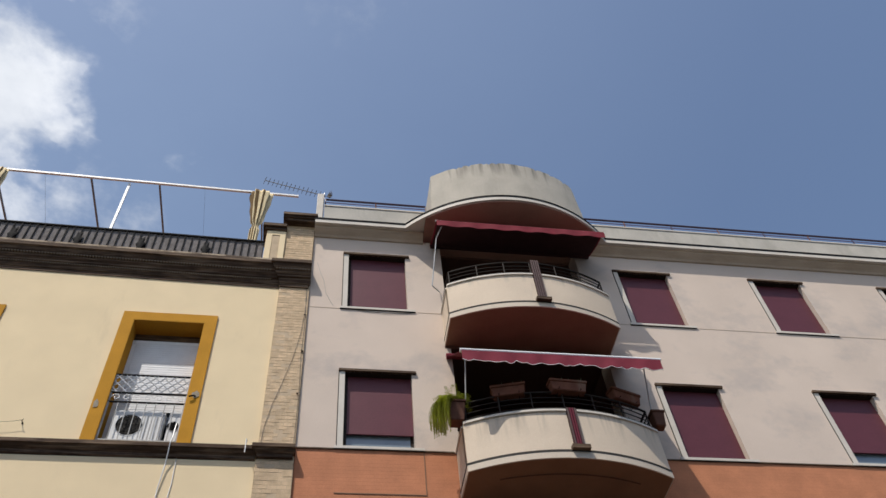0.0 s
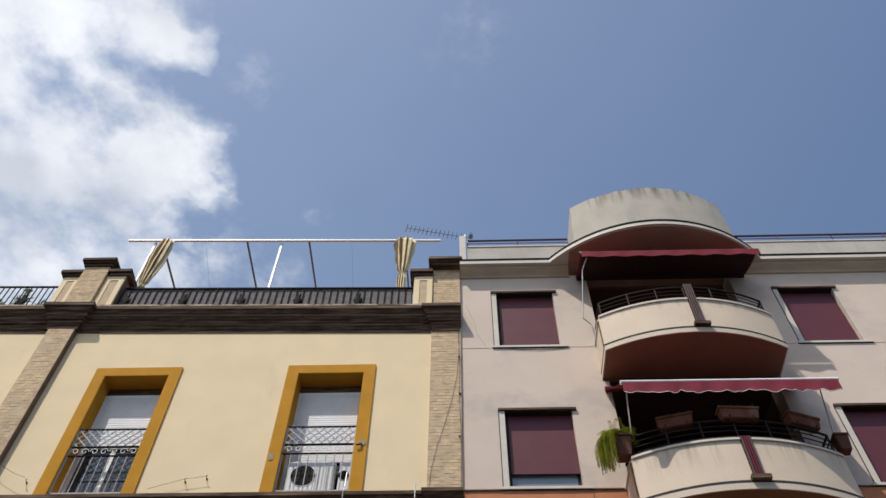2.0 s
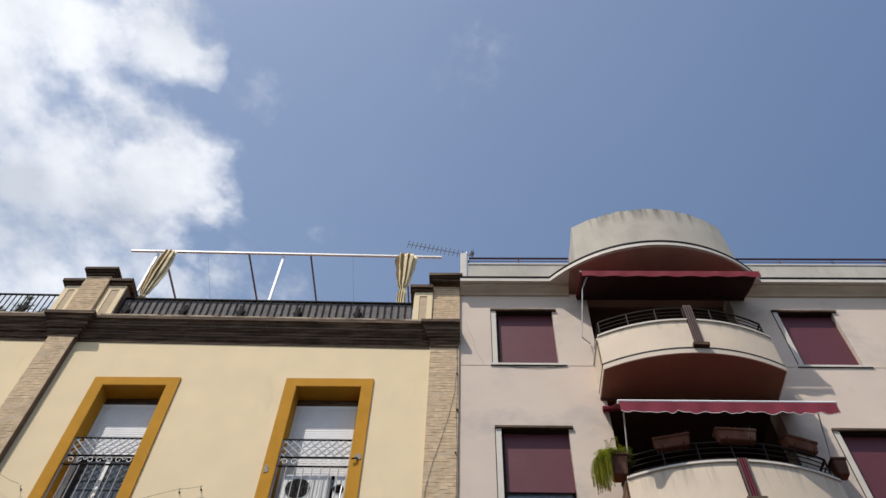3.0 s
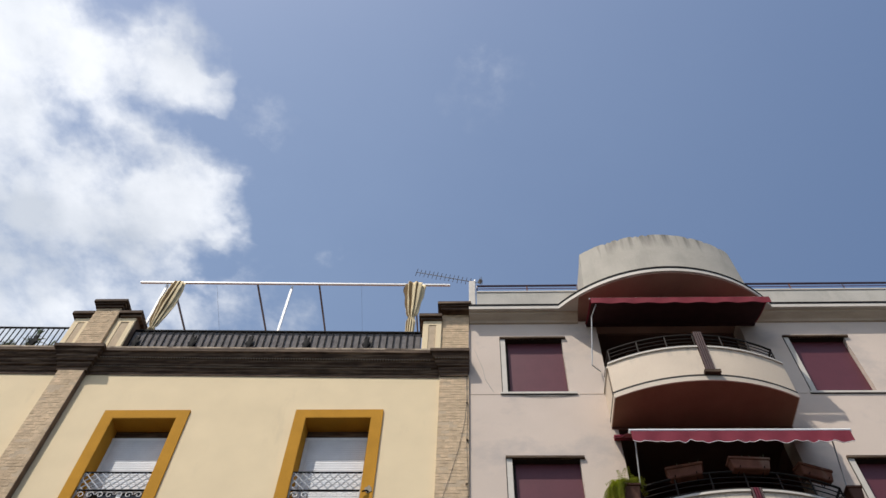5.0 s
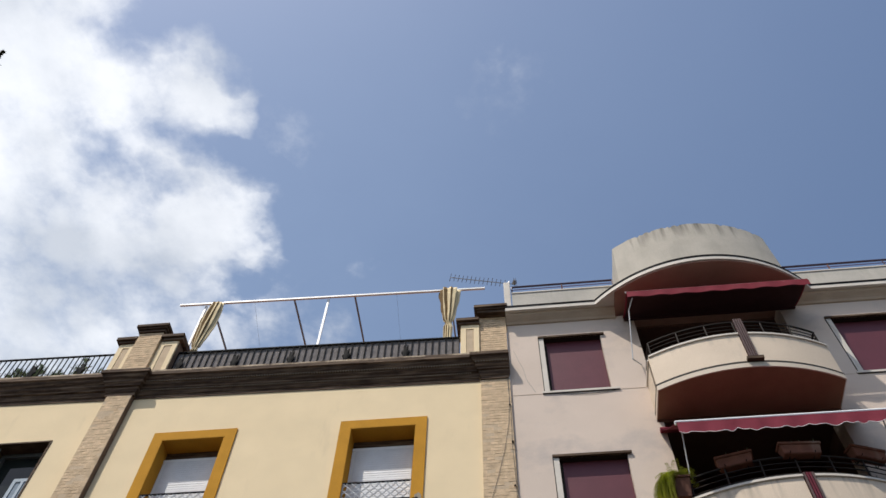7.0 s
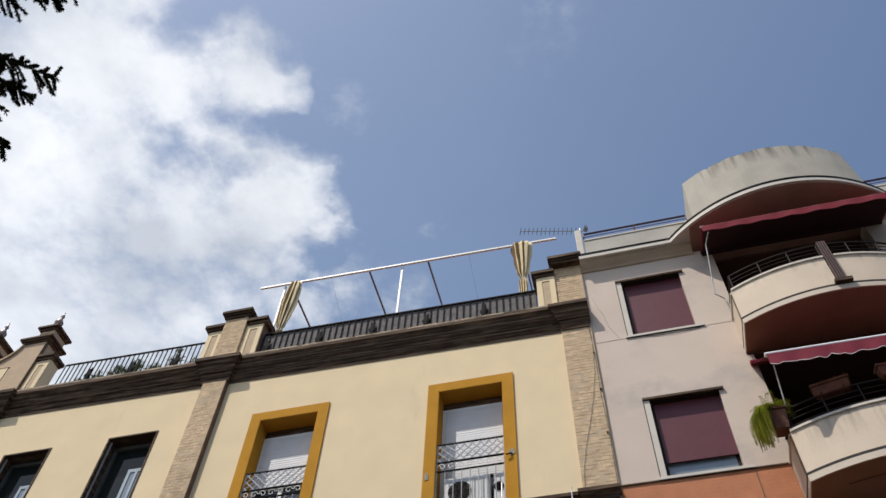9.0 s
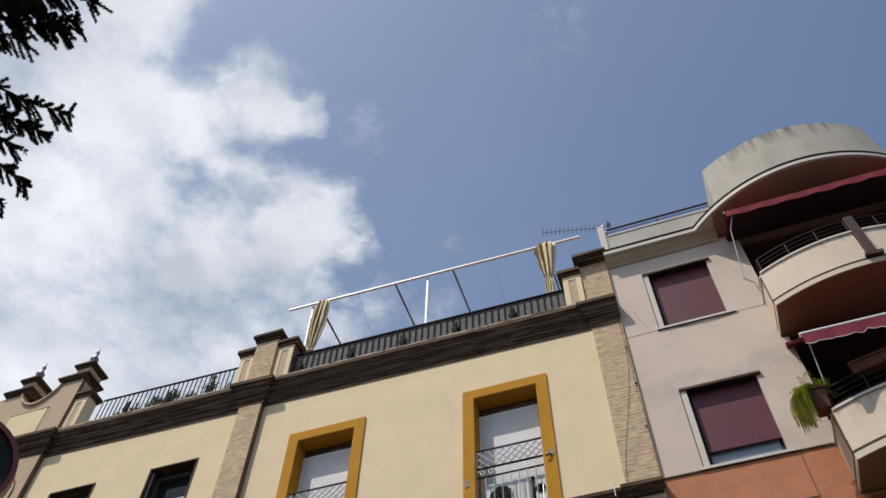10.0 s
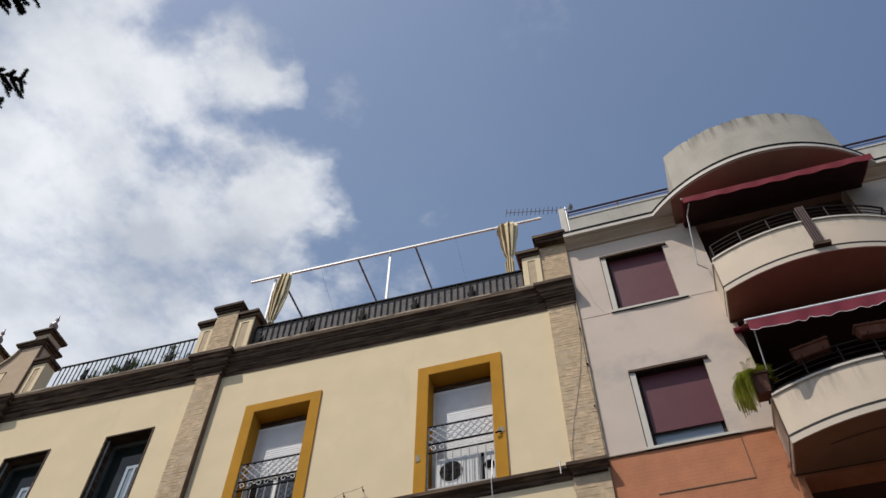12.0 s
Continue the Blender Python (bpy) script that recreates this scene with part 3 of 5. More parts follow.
near_railing = iron_railing(-6.16, -0.66, "black iron terrace railing backed with dark net", True, 0.0, 0.128)
far_railing = iron_railing(-10.72, -7.46, "black iron terrace railing with plants behind it", False, 0.06, 0.11)
for piece in (*near_railing.children, *far_railing.children):
    if piece.name.startswith("bar"):
        piece.location.z += rise(piece.location.x)
    else:
        climb(piece)


# ---- tall windows of the yellow house ----
def tall_window(x0, x1, blind_bottom):
    cx = (x0 + x1) / 2
    t = thing("tall_window", (cx, FACE, 8.96), "tall window with ochre surround, white roller blind and iron guard", "window", "tall windows with ochre surrounds", "structure")
    boxes("surround", M_OCHRE, t, (x0 - 0.18, x0, 9.372, FACE - 0.001, 8.935, 11.60), (x1, x1 + 0.18, 9.372, FACE - 0.001, 8.935, 11.60), (x0, x1, 9.372, FACE - 0.001, 11.42, 11.60), label="ochre painted flat surround")
    boxes("reveal", M_OCHRE, t, (x0, x0 + 0.012, 9.374, 9.70, 8.96, 11.41), (x1 - 0.012, x1, 9.374, 9.70, 8.96, 11.41), (x0 + 0.012, x1 - 0.012, 9.374, 9.70, 11.408, 11.42))
    # Brown instead of ochre: the shade under the window head is in the colour.
    boxes("blind_box", M_BROWN, t, (x0 + 0.013, x1 - 0.013, 9.690, 9.80, 11.24, 11.407), label="blind box coloured dark brown for its shade")
    boxes("blind_slot", M_STEEL, t, (x0 + 0.013, x1 - 0.013, 9.662, 9.80, 11.18, 11.239))
    boxes("window_frame", M_STEEL, t, (x0 + 0.013, x0 + 0.07, 9.675, 9.73, 8.96, 11.18), (x1 - 0.07, x1 - 0.013, 9.675, 9.73, 8.96, 11.18), (cx - 0.035, cx + 0.035, 9.69, 9.74, 8.96, 11.18), (x0 + 0.07, x1 - 0.07, 9.69, 9.74, 8.96, 9.06))
    boxes("roller_blind", M_BLINDW, t, (x0 + 0.071, x1 - 0.071, 9.660, 9.672, blind_bottom, 11.18), label="half lowered white slatted roller blind")
    for a, b in ((x0 + 0.07, cx - 0.035), (cx + 0.035, x1 - 0.07)):
        boxes("pane", M_GLASS, t, (a, b, 9.71, 9.718, 9.06, blind_bottom + 0.02))
    # iron guard: lattice, scrolls, bars
    # Bars are greyer than the lattice: their shade is put into the colour.
    g = part("guard", bars_mesh(x0, x1), M_GUARDBAR, t, "grey iron guard with lattice and scrolls")
    bm = bmesh.new()
    lattice(bm, x0 + 0.03, x1 - 0.03, 9.91, 10.24)
    part("lattice", bm, M_GALV, g)
    bm = bmesh.new()
    scrolls(bm, x0 + 0.03, x1 - 0.03, 9.74, 9.88)
    part("scrollwork", bm, M_GALV, g)
    bm = bmesh.new()
    box(bm, x0 + 0.013, x1 - 0.013, 9.412, 9.436, 10.24, 10.262)
    part("handrail", bm, M_IRON, g)
    for z in (9.72, 9.895):
        boxes("rail", M_IRON, g, (x0 + 0.013, x1 - 0.013, 9.412, 9.436, z - 0.009, z + 0.009))
    return t


def bars_mesh(x0, x1):
    bm = bmesh.new()
    for z in (9.03,):
        box(bm, x0 + 0.013, x1 - 0.013, 9.414, 9.434, z - 0.009, z + 0.009)
    n = 8
    for i in range(n + 1):
        x = x0 + 0.03 + (x1 - x0 - 0.06) * i / n
        rod(bm, (x, 9.424, 8.95), (x, 9.424, 9.72), 0.0085, 6)
    for x in (x0 + 0.022, x1 - 0.022):
        box(bm, x - 0.01, x + 0.01, 9.412, 9.436, 8.95, 10.24)
    return bm


def lattice(bm, x0, x1, z0, z1):
    n = 8
    w = (x1 - x0) / n
    for i in range(-3, n):
        for s in (1, -1):
            a, b = (x0 + i * w, x0 + (i + 2.5) * w)
            p, q = ((a, z0), (b, z1)) if s > 0 else ((a, z1), (b, z0))
            # clip to the bay
            k = (q[1] - p[1]) / (q[0] - p[0])
            xa, xb = max(a, x0), min(b, x1)
            if xb - xa > 0.02:
                rod(bm, (xa, 9.424, p[1] + k * (xa - a)), (xb, 9.424, p[1] + k * (xb - a)), 0.010, 5)


def scrolls(bm, x0, x1, z0, z1):
    n = 7
    w, zc, r = (x1 - x0) / n, (z0 + z1) / 2, (z1 - z0) / 2 * 0.9
    for i in range(n):
        cx, s = x0 + (i + 0.5) * w, 1 if i % 2 else -1
        pts = []
        for k in range(19):
            a = k / 18 * 2.2 * math.pi
            q = r * (1 - 0.72 * k / 18)
            pts.append((cx + s * q * math.cos(a), 9.424, zc + q * math.sin(a)))
        tube(bm, pts, 0.0065, 4)


tall_window(-2.46, -1.36, 9.76)
tall_window(-5.69, -4.60, 10.08)


def plain_window(x0, x1):
    t = thing("plain_window", ((x0 + x1) / 2, FACE, 8.96), "plain tall window with dark frame and open leaves", "window", "plain tall windows", "structure")
    boxes("lining", M_BROWN, t, (x0, x0 + 0.03, 9.385, 9.72, 8.96, 11.57), (x1 - 0.03, x1, 9.385, 9.72, 8.96, 11.57), (x0, x1, 9.385, 9.72, 11.57, 11.60))
    boxes("frame", M_DARKFRAME, t, (x0 + 0.031, x0 + 0.09, 9.62, 9.68, 8.96, 11.56), (x1 - 0.09, x1 - 0.031, 9.62, 9.68, 8.96, 11.56), (x0 + 0.09, x1 - 0.09, 9.62, 9.68, 11.48, 11.56))
    boxes("guide", M_GUARDBAR, t, (x0 + 0.031, x0 + 0.05, 9.46, 9.49, 8.96, 11.56), (x1 - 0.05, x1 - 0.031, 9.46, 9.49, 8.96, 11.56), label="grey blind guides")
    boxes("pane", M_GLASSDARK, t, (x0 + 0.09, x1 - 0.09, 9.672, 9.680, 8.98, 11.48), label="dark glass reflecting the sky")
    leaf = boxes("shutter_leaf", M_PALEBLUE, t, (x1 - 0.46, x1 - 0.40, 9.60, 9.64, 9.0, 10.95), (x1 - 0.16, x1 - 0.10, 9.60, 9.64, 9.0, 10.95), (x1 - 0.40, x1 - 0.16, 9.60, 9.64, 10.88, 10.95), (x1 - 0.40, x1 - 0.16, 9.60, 9.64, 10.0, 10.06), (x1 - 0.305, x1 - 0.255, 9.60, 9.64, 10.06, 10.88), label="pale blue half glazed leaf")
    for a, b in ((x1 - 0.40, x1 - 0.305), (x1 - 0.255, x1 - 0.16)):
        boxes("pane", M_GLASSPALE, leaf, (a, b, 9.615, 9.622, 9.0, 10.0), (a, b, 9.615, 9.622, 10.06, 10.88))
    bm = bmesh.new()
    for i in range(11):
        x = x0 + 0.03 + (x1 - x0 - 0.06) * i / 10
        rod(bm, (x, 9.43, 8.96), (x, 9.43, 10.02), 0.008, 5)
    box(bm, x0, x1, 9.41, 9.45, 10.02, 10.05)
    part("guard", bm, M_IRON, t)
    return t


plain_window(-8.70, -7.70)
plain_window(-10.88, -9.87)

# ---- pink house ----
WIN_X = [(0.90, 1.94), (6.06, 7.06), (8.85, 9.85), (11.64, 12.64)]
OPEN_P = [(a, b, z, z + 1.47) for a, b in WIN_X for z in (12.03, 9.03)]
BAYS = [(2.62, 5.28, 11.30, 14.05), (2.62, 5.28, 8.30, 11.196)]
wp = part("wall_pink_house", wall_mesh(STEP + 0.002, XR, 8.98, 14.05, FACE, FACE + 0.34, OPEN_P + [(a, b, max(c, 8.98), d) for a, b, c, d in BAYS]), M_PINK)
tagged(wp, "pale pink rendered facade with small square windows", "wall", kind="structure")
wo = part("wall_orange_base", wall_mesh(STEP + 0.002, XR, 0.0, 8.976, FACE + 0.004, FACE + 0.34, [(2.62, 5.28, 8.30, 8.976), (2.62, 5.28, 5.30, 8.10)]), M_ORANGE)
tagged(wo, "orange brick faced lower wall of pink house", "wall", kind="structure")
tagged(boxes("wall_pink_house_back", M_PINK, None, (STEP, XR, 17.0, 17.3, 0, 14.2), (XR - 0.3, XR, 9.75, 17.0, 0, 14.2), (STEP + 0.002, STEP + 0.3, 9.75, 17.0, 0, 14.2)), "plain rear and end walls of pink house", "wall", kind="structure")
tagged(boxes("roof_pink_house", M_ROOF, None, (STEP, XR, 9.75, 17.3, 14.2, 14.35)), "flat roof of pink house", "roof", kind="structure")


def house_window(x0, x1, z, gap):
    t = thing("house_window", ((x0 + x1) / 2, FACE, z), "square window with wine brown roller blind and pale trim", "window", "square windows of pink house", "structure")
    w0, w1 = x0 - 0.10, x1 + 0.07
    boxes("lintel", M_BROWN, t, (w0, w1, 9.362, 9.45, z + 1.47, z + 1.515), label="thin dark projecting lintel")
    boxes("sill", M_WHITE, t, (w0 - 0.03, w1 + 0.06, 9.374, 9.50, z - 0.045, z), label="white projecting sill")
    # Thin dark strip paints the sill's shadow on the wall.
    boxes("sill_underside", M_DARKFILL, t, (w0 - 0.02, w1 + 0.05, 9.382, 9.398, z - 0.056, z - 0.046))
    boxes("jamb_trim", M_WHITE, t, (w0 + 0.014, x0 - 0.002, 9.388, 9.399, z + 0.001, z + 1.469))
    # Thin dark line along the outer edge of the trim.
    boxes("jamb_gap", M_DARKFILL, t, (w0, w0 + 0.013, 9.394, 9.399, z + 0.001, z + 1.469))
    # Dark sheet added over the reveal's top to stand for its shade.
    boxes("head", M_BRONZE, t, (x0 + 0.001, x1 - 0.001, 9.402, 9.514, z + 1.46, z + 1.469))
    fr = boxes("window_frame", M_BRONZE, t, (x0 + 0.001, x0 + 0.05, 9.50, 9.56, z + 0.001, z + 1.469), (x1 - 0.05, x1 - 0.001, 9.535, 9.58, z + 0.001, z + 1.469), (x0 + 0.05, x1 - 0.05, 9.50, 9.56, z + 0.001, z + 0.04), label="dark bronze metal frame")
    boxes("roller_blind", M_BLIND, t, (x0 + 0.051, x1 - 0.004, 9.495, 9.51, z + 0.05 + gap, z + 1.459), label="lowered wine brown slatted blind")
    if gap:
        boxes("pane", M_GLASSPALE, t, (x0 + 0.05, x1 - 0.05, 9.545, 9.552, z + 0.05, z + 0.12 + gap))
        boxes("blind_foot", M_BLIND, t, (x0 + 0.051, x1 - 0.004, 9.488, 9.515, z + 0.0 + gap, z + 0.06 + gap))
    return t


for (a, b), gu, gl in zip(WIN_X, (0, 0, 0, 0), (0.31, 0.05, 0.30, 0.1)):
    house_window(a, b, 12.03, gu)
    house_window(a, b, 9.03, gl)

# bow of roof edge, parapet and drum
CX = 3.94
RIM = dict(cx=CX, apex=8.34, radius=2.81)


def roof_line(off, n=36):
    """Plan of the roof edge from party line to the far end, set back by off."""
    half = math.sqrt(2.81 ** 2 - (2.81 - (9.17 - 8.34)) ** 2)
    return [(STEP - 0.0, 9.17 + off)] + [(x, y + off) for x, y in arc(CX, 8.34, 2.81, CX - half, CX + half, n)] + [(XR, 9.17 + off)]


def roof_band(name, off0, z0, off1, z1, mat, label, back=9.45):
    """A band of the roof edge: face leaning from off0 at z0 to off1 at z1, closed at the back."""
    bm = bmesh.new()
    a, b = roof_line(off0), roof_line(off1)
    rows = [[bm.verts.new((x, y, z0)) for x, y in a], [bm.verts.new((x, y, z1)) for x, y in b],
            [bm.verts.new((x, max(back, y + 0.05), z1)) for x, y in b], [bm.verts.new((x, max(back, y + 0.05), z0)) for x, y in a]]
    for r, s in zip(rows, rows[1:] + rows[:1]):
        for i in range(len(a) - 1):
            bm.faces.new((r[i], r[i + 1], s[i + 1], s[i]))
    for i in (0, -1):
        bm.faces.new([r[i] for r in rows])
    return tagged(part(name, bm, mat), label, "cornice", kind="structure")


roof_band("roof_edge", 0.0, 14.16, 0.0, 14.25, M_WHITE, "white painted band of the bowed roof edge")
# Slightly proud dark strip paints a shadow line; nothing is recessed.
roof_band("roof_edge_groove", -0.006, 14.251, -0.006, 14.308, M_IRON, "dark strip drawing a shadow line over white roof band")
roof_band("roof_edge_top", 0.012, 14.309, 0.012, 14.32, M_CREAM, "cream painted upper lip of the roof edge")
bm = bmesh.new()
prism(bm, [(9.398, 13.97), (9.37, 13.98), (9.345, 14.02), (9.25, 14.11), (9.235, 14.159), (9.398, 14.159)], "x", STEP + 0.002, 2.3)
tagged(part("cornice_cove", bm, M_COVE), "stained tan cove under roof edge of pink house", "cornice", kind="structure")
bm = bmesh.new()
prism(bm, [(9.398, 13.97), (9.37, 13.98), (9.345, 14.02), (9.25, 14.11), (9.235, 14.159), (9.398, 14.159)], "x", 5.6, XR)
tagged(part("cornice_cove", bm, M_COVE), "stained tan cove under roof edge of pink house", "cornice", kind="structure")
bm = bmesh.new()
bow(bm, CX, 8.365, 2.81, 2.3, 5.6, 14.12, 14.158, back=10.6)
tagged(part("ceiling_bow", bm, M_BOW), "brown painted soffit under bowed roof edge", "ceiling", kind="structure")
tagged(boxes("parapet", M_CONCRETE, None, (STEP + 0.15, 2.44, 9.20, 9.45, 14.32, 14.75), (5.46, XR, 9.20, 9.45, 14.32, 14.75)), "pale grey parapet of pink house", "parapet", kind="structure")
tagged(boxes("parapet_coping", M_WHITE, None, (STEP + 0.15, 2.44, 9.185, 9.46, 14.752, 14.785), (5.46, XR, 9.185, 9.46, 14.752, 14.785)), "white painted coping on the parapet", "coping", kind="structure")
tagged(boxes("parapet_post", M_WHITE, None, (STEP, STEP + 0.13, 9.19, 9.40, 14.32, 15.17), soft=0.01), "white painted corner post of the parapet", "post", kind="structure")


def drum():
    """Bowed concrete upstand over the balcony stack, with a ragged stained top."""
    bm = bmesh.new()
    n = 60
    front = arc(CX, 8.375, 2.79, 2.42, 5.45, n)
    random.seed(11)
    tops = [15.53 + 0.018 * noise.noise(Vector((x * 6, 0, 3))) - (0.045 if random.random() < 0.15 else 0) for x, _ in front]
    lines = [[bm.verts.new((x, y, 14.32)) for x, y in front], [bm.verts.new((CX + (x - CX) * 0.97, y, h)) for (x, y), h in zip(front, tops)],
             [bm.verts.new((CX + (x - CX) * 0.97, y + 0.16, h)) for (x, y), h in zip(front, tops)], [bm.verts.new((x, y + 0.16, 14.32)) for x, y in front]]
    for r, s in zip(lines, lines[1:] + lines[:1]):
        for i in range(n):
            bm.faces.new((r[i], r[i + 1], s[i + 1], s[i]))
    for i in (0, n):
        bm.faces.new([r[i] for r in lines])
    box(bm, 2.46, 2.60, front[0][1] + 0.161, 11.0, 14.30, 15.46)
    box(bm, 5.28, 5.41, front[-1][1] + 0.161, 11.0, 14.30, 15.46)
    return tagged(part("roof_drum", bm, M_DRUM), "weathered bowed concrete parapet with dark streaks", "parapet", kind="structure")


drum()


def roof_rail(x0, x1):
    t = thing("roof_railing", ((x0 + x1) / 2, 9.32, 14.785), "low dark plum metal railing on the parapet", "railing", "roof railings")
    bm = bmesh.new()
    rod(bm, (x0, 9.32, 15.16), (x1, 9.32, 15.16), 0.022, 8)
    part("top_rail", bm, M_PURPLE, t)
    for z in (14.87, 14.96, 15.06):
        bm = bmesh.new()
        rod(bm, (x0, 9.32, z), (x1, 9.32, z), 0.010, 6)
        part("rail", bm, M_VIOLET, t)
    n = max(2, round((x1 - x0) / 1.0))
    for i in range(n + 1):
        bm = bmesh.new()
        x = x0 + (x1 - x0) * i / n
        rod(bm, (x, 9.32, 14.785), (x, 9.32, 15.16), 0.013, 6)
        part("post", bm, M_POT if i % 2 else M_PURPLE, t)


roof_rail(0.40, 2.40)
roof_rail(5.55, 14.9)


def balcony(z, gap_x, rail, face):
    """A bowed balcony: slab with a white nosing, two cream upstands and a slot of bars between."""
    t = thing("balcony", (CX, FACE, z), "bowed cream balcony with white nosing and dark rail", "balcony", "bowed balconies of pink house")
    x0, x1, apex, rad = 2.52, 5.38, 8.43, 3.02
    bm = bmesh.new()
    bow(bm, CX, apex, rad, x0, x1, z, z + 0.10, back=9.398)
    part("nosing", bm, M_CREAM, t, "pale slab edge")
    bm = bmesh.new()
    bow(bm, CX, apex + 0.02, rad, x0 + 0.016, x1 - 0.016, z - 0.004, z + 0.001, back=9.396)
    part("soffit", bm, M_SOFFIT, t, "terracotta painted underside")
    if not rail:
        bm = bmesh.new()
        tube(bm, [(x, y, z - 0.008) for x, y in arc(CX, apex + 0.33, rad, x0 + 0.45, x1 - 0.45, 24)], 0.009, 6)
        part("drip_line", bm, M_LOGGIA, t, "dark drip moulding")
    # Groove shade is painted as a dark strip just proud of the nosing.
    bm = bmesh.new()
    bow(bm, CX, apex - 0.004, rad, x0 - 0.004, x1 + 0.004, z + 0.101, z + 0.134, back=9.398)
    part("groove", bm, M_DARKFILL, t)
    for a, b in ((x0 + 0.008, gap_x - 0.078), (gap_x + 0.078, x1 - 0.008)):
        bm = bmesh.new()
        bow(bm, CX, apex + 0.008, rad, a, b, z + 0.135, z + 0.80, thick=0.12)
        part("upstand", bm, face, t, "cream painted bowed upstand with dirt runs")
        bm = bmesh.new()
        bow(bm, CX, apex - 0.018, rad, a - 0.0, b + 0.0, z + 0.80, z + 0.835, thick=0.17)
        part("coping", bm, M_WHITE, t, "white coping")
        bm = bmesh.new()
        bow(bm, CX, apex - 0.014, rad, a, b, z + 0.835, z + 0.852, thick=0.05)
        part("flashing", bm, M_DARKFILL, t)
    for a in (x0 + 0.008, x1 - 0.128):
        ye = apex + rad - math.sqrt(rad ** 2 - (x0 + 0.13 - CX) ** 2) + 0.13
        boxes("side_upstand", face, t, (a, a + 0.12, ye, 9.397, z + 0.135, z + 0.80))
        boxes("side_coping", M_WHITE, t, (a - 0.02, a + 0.14, ye, 9.397, z + 0.80, z + 0.835))
    yg = apex + rad - math.sqrt(rad ** 2 - (gap_x - CX) ** 2)
    slot = boxes("slot_sill", M_BROWN, t, (gap_x - 0.125, gap_x + 0.125, yg - 0.07, yg + 0.10, z + 0.12, z + 0.18), label="dark projecting foot of the slot")
    for k in (-0.054, -0.018, 0.018, 0.054):
        boxes("slot_bar", M_SLOT if rail or abs(k) > 0.05 else M_SIGNRED, t, (gap_x + k - 0.012, gap_x + k + 0.012, yg - 0.02, yg + 0.02, z + 0.18, z + (1.20 if rail else 0.86)))
    for h, r in ((1.22, 0.018), (1.12, 0.009), (1.03, 0.009), (0.93, 0.009)):
        bm = bmesh.new()
        pts = [(x, y, z + h) for x, y in arc(CX, apex + 0.07, rad, x0 + 0.07, x1 - 0.07, 28)]
        tube(bm, [(x0 + 0.07, 9.39, z + h)] + pts + [(x1 - 0.07, 9.39, z + h)], r, 6)
        part("handrail" if r > 0.01 else "rail", bm, M_BRONZE, t)
    for x, y in arc(CX, apex + 0.07, rad, x0 + 0.07, x1 - 0.07, 6):
        bm = bmesh.new()
        rod(bm, (x, y, z + 0.83), (x, y, z + 1.22), 0.012, 6)
        part("rail_post", bm, M_BRONZE, t)
    return t


CREAM_RUNS = dict(rough=0.8, var=0.05, scale=2.0, bump=0.14, grain=80, stain=(0.46, 0.40, 0.33), stain_at=(0.60, 0.92), stain_scale=(2.2, 2.2, 0.5))
balcony(11.20, 4.02, True, run_off(material("cream_upper_upstand", (0.655, 0.54, 0.415), **CREAM_RUNS), 12.02, 0.22, (0.42, 0.36, 0.29)))
balcony(8.17, 4.00, False, run_off(material("cream_lower_upstand", (0.655, 0.54, 0.415), **CREAM_RUNS), 8.99, 0.5, (0.33, 0.28, 0.22)))


def loggia(z0, z1):
    """The room-deep recess behind a balcony."""
    x0, x1, y1 = 2.62, 5.28, 11.2
    # Recess surfaces carry their shade as dark brown colour.
    tagged(boxes("wall_loggia", M_LOGGIA, None, (x0 - 0.1, x0 - 0.001, 9.742, y1, z0, z1), (x1 + 0.001, x1 + 0.1, 9.742, y1, z0, z1), (x0 - 0.1, x1 + 0.1, y1, y1 + 0.1, z0, z1)), "terracotta walls of the recess behind balcony, darkened for shade", "wall", kind="structure")
    tagged(boxes("floor_loggia", M_LOGGIA, None, (x0 - 0.1, x1 + 0.1, 9.399 if z0 > 6 else 9.742, y1 + 0.1, z0 - (0.16 if z0 != 8.30 else 0.15), z0)), "tiled floor of the recess behind balcony, darkened for shade", "floor", kind="structure")
    tagged(boxes("ceiling_loggia", M_LOGGIA, None, (x0 - 0.1, x1 + 0.1, 9.405 if 9 < z1 < 12 else 9.742, y1 + 0.1, z1, z1 + 0.055)), "terracotta ceiling of the recess behind balcony, darkened for shade", "ceiling", kind="structure")
    d = thing("balcony_door", (CX, y1, z0), "wine brown glazed balcony door in the recess", "door", "balcony doors", "structure")
    boxes("frame", M_BLIND, d, (3.2, 3.28, y1 - 0.06, y1 - 0.002, z0, z0 + 2.1), (4.6, 4.68, y1 - 0.06, y1 - 0.002, z0, z0 + 2.1), (3.28, 4.6, y1 - 0.06, y1 - 0.002, z0 + 2.02, z0 + 2.1), (3.9, 3.98, y1 - 0.06, y1 - 0.002, z0, z0 + 2.02))
    for a, b in ((3.28, 3.9), (3.98, 4.6)):
        boxes("pane", M_GLASS, d, (a, b, y1 - 0.03, y1 - 0.02, z0, z0 + 2.02))


loggia(11.30, 14.058)
loggia(8.30, 11.136)
# Assumed recess repeating those above, added to darken under the lower balcony.
loggia(5.30, 8.08)


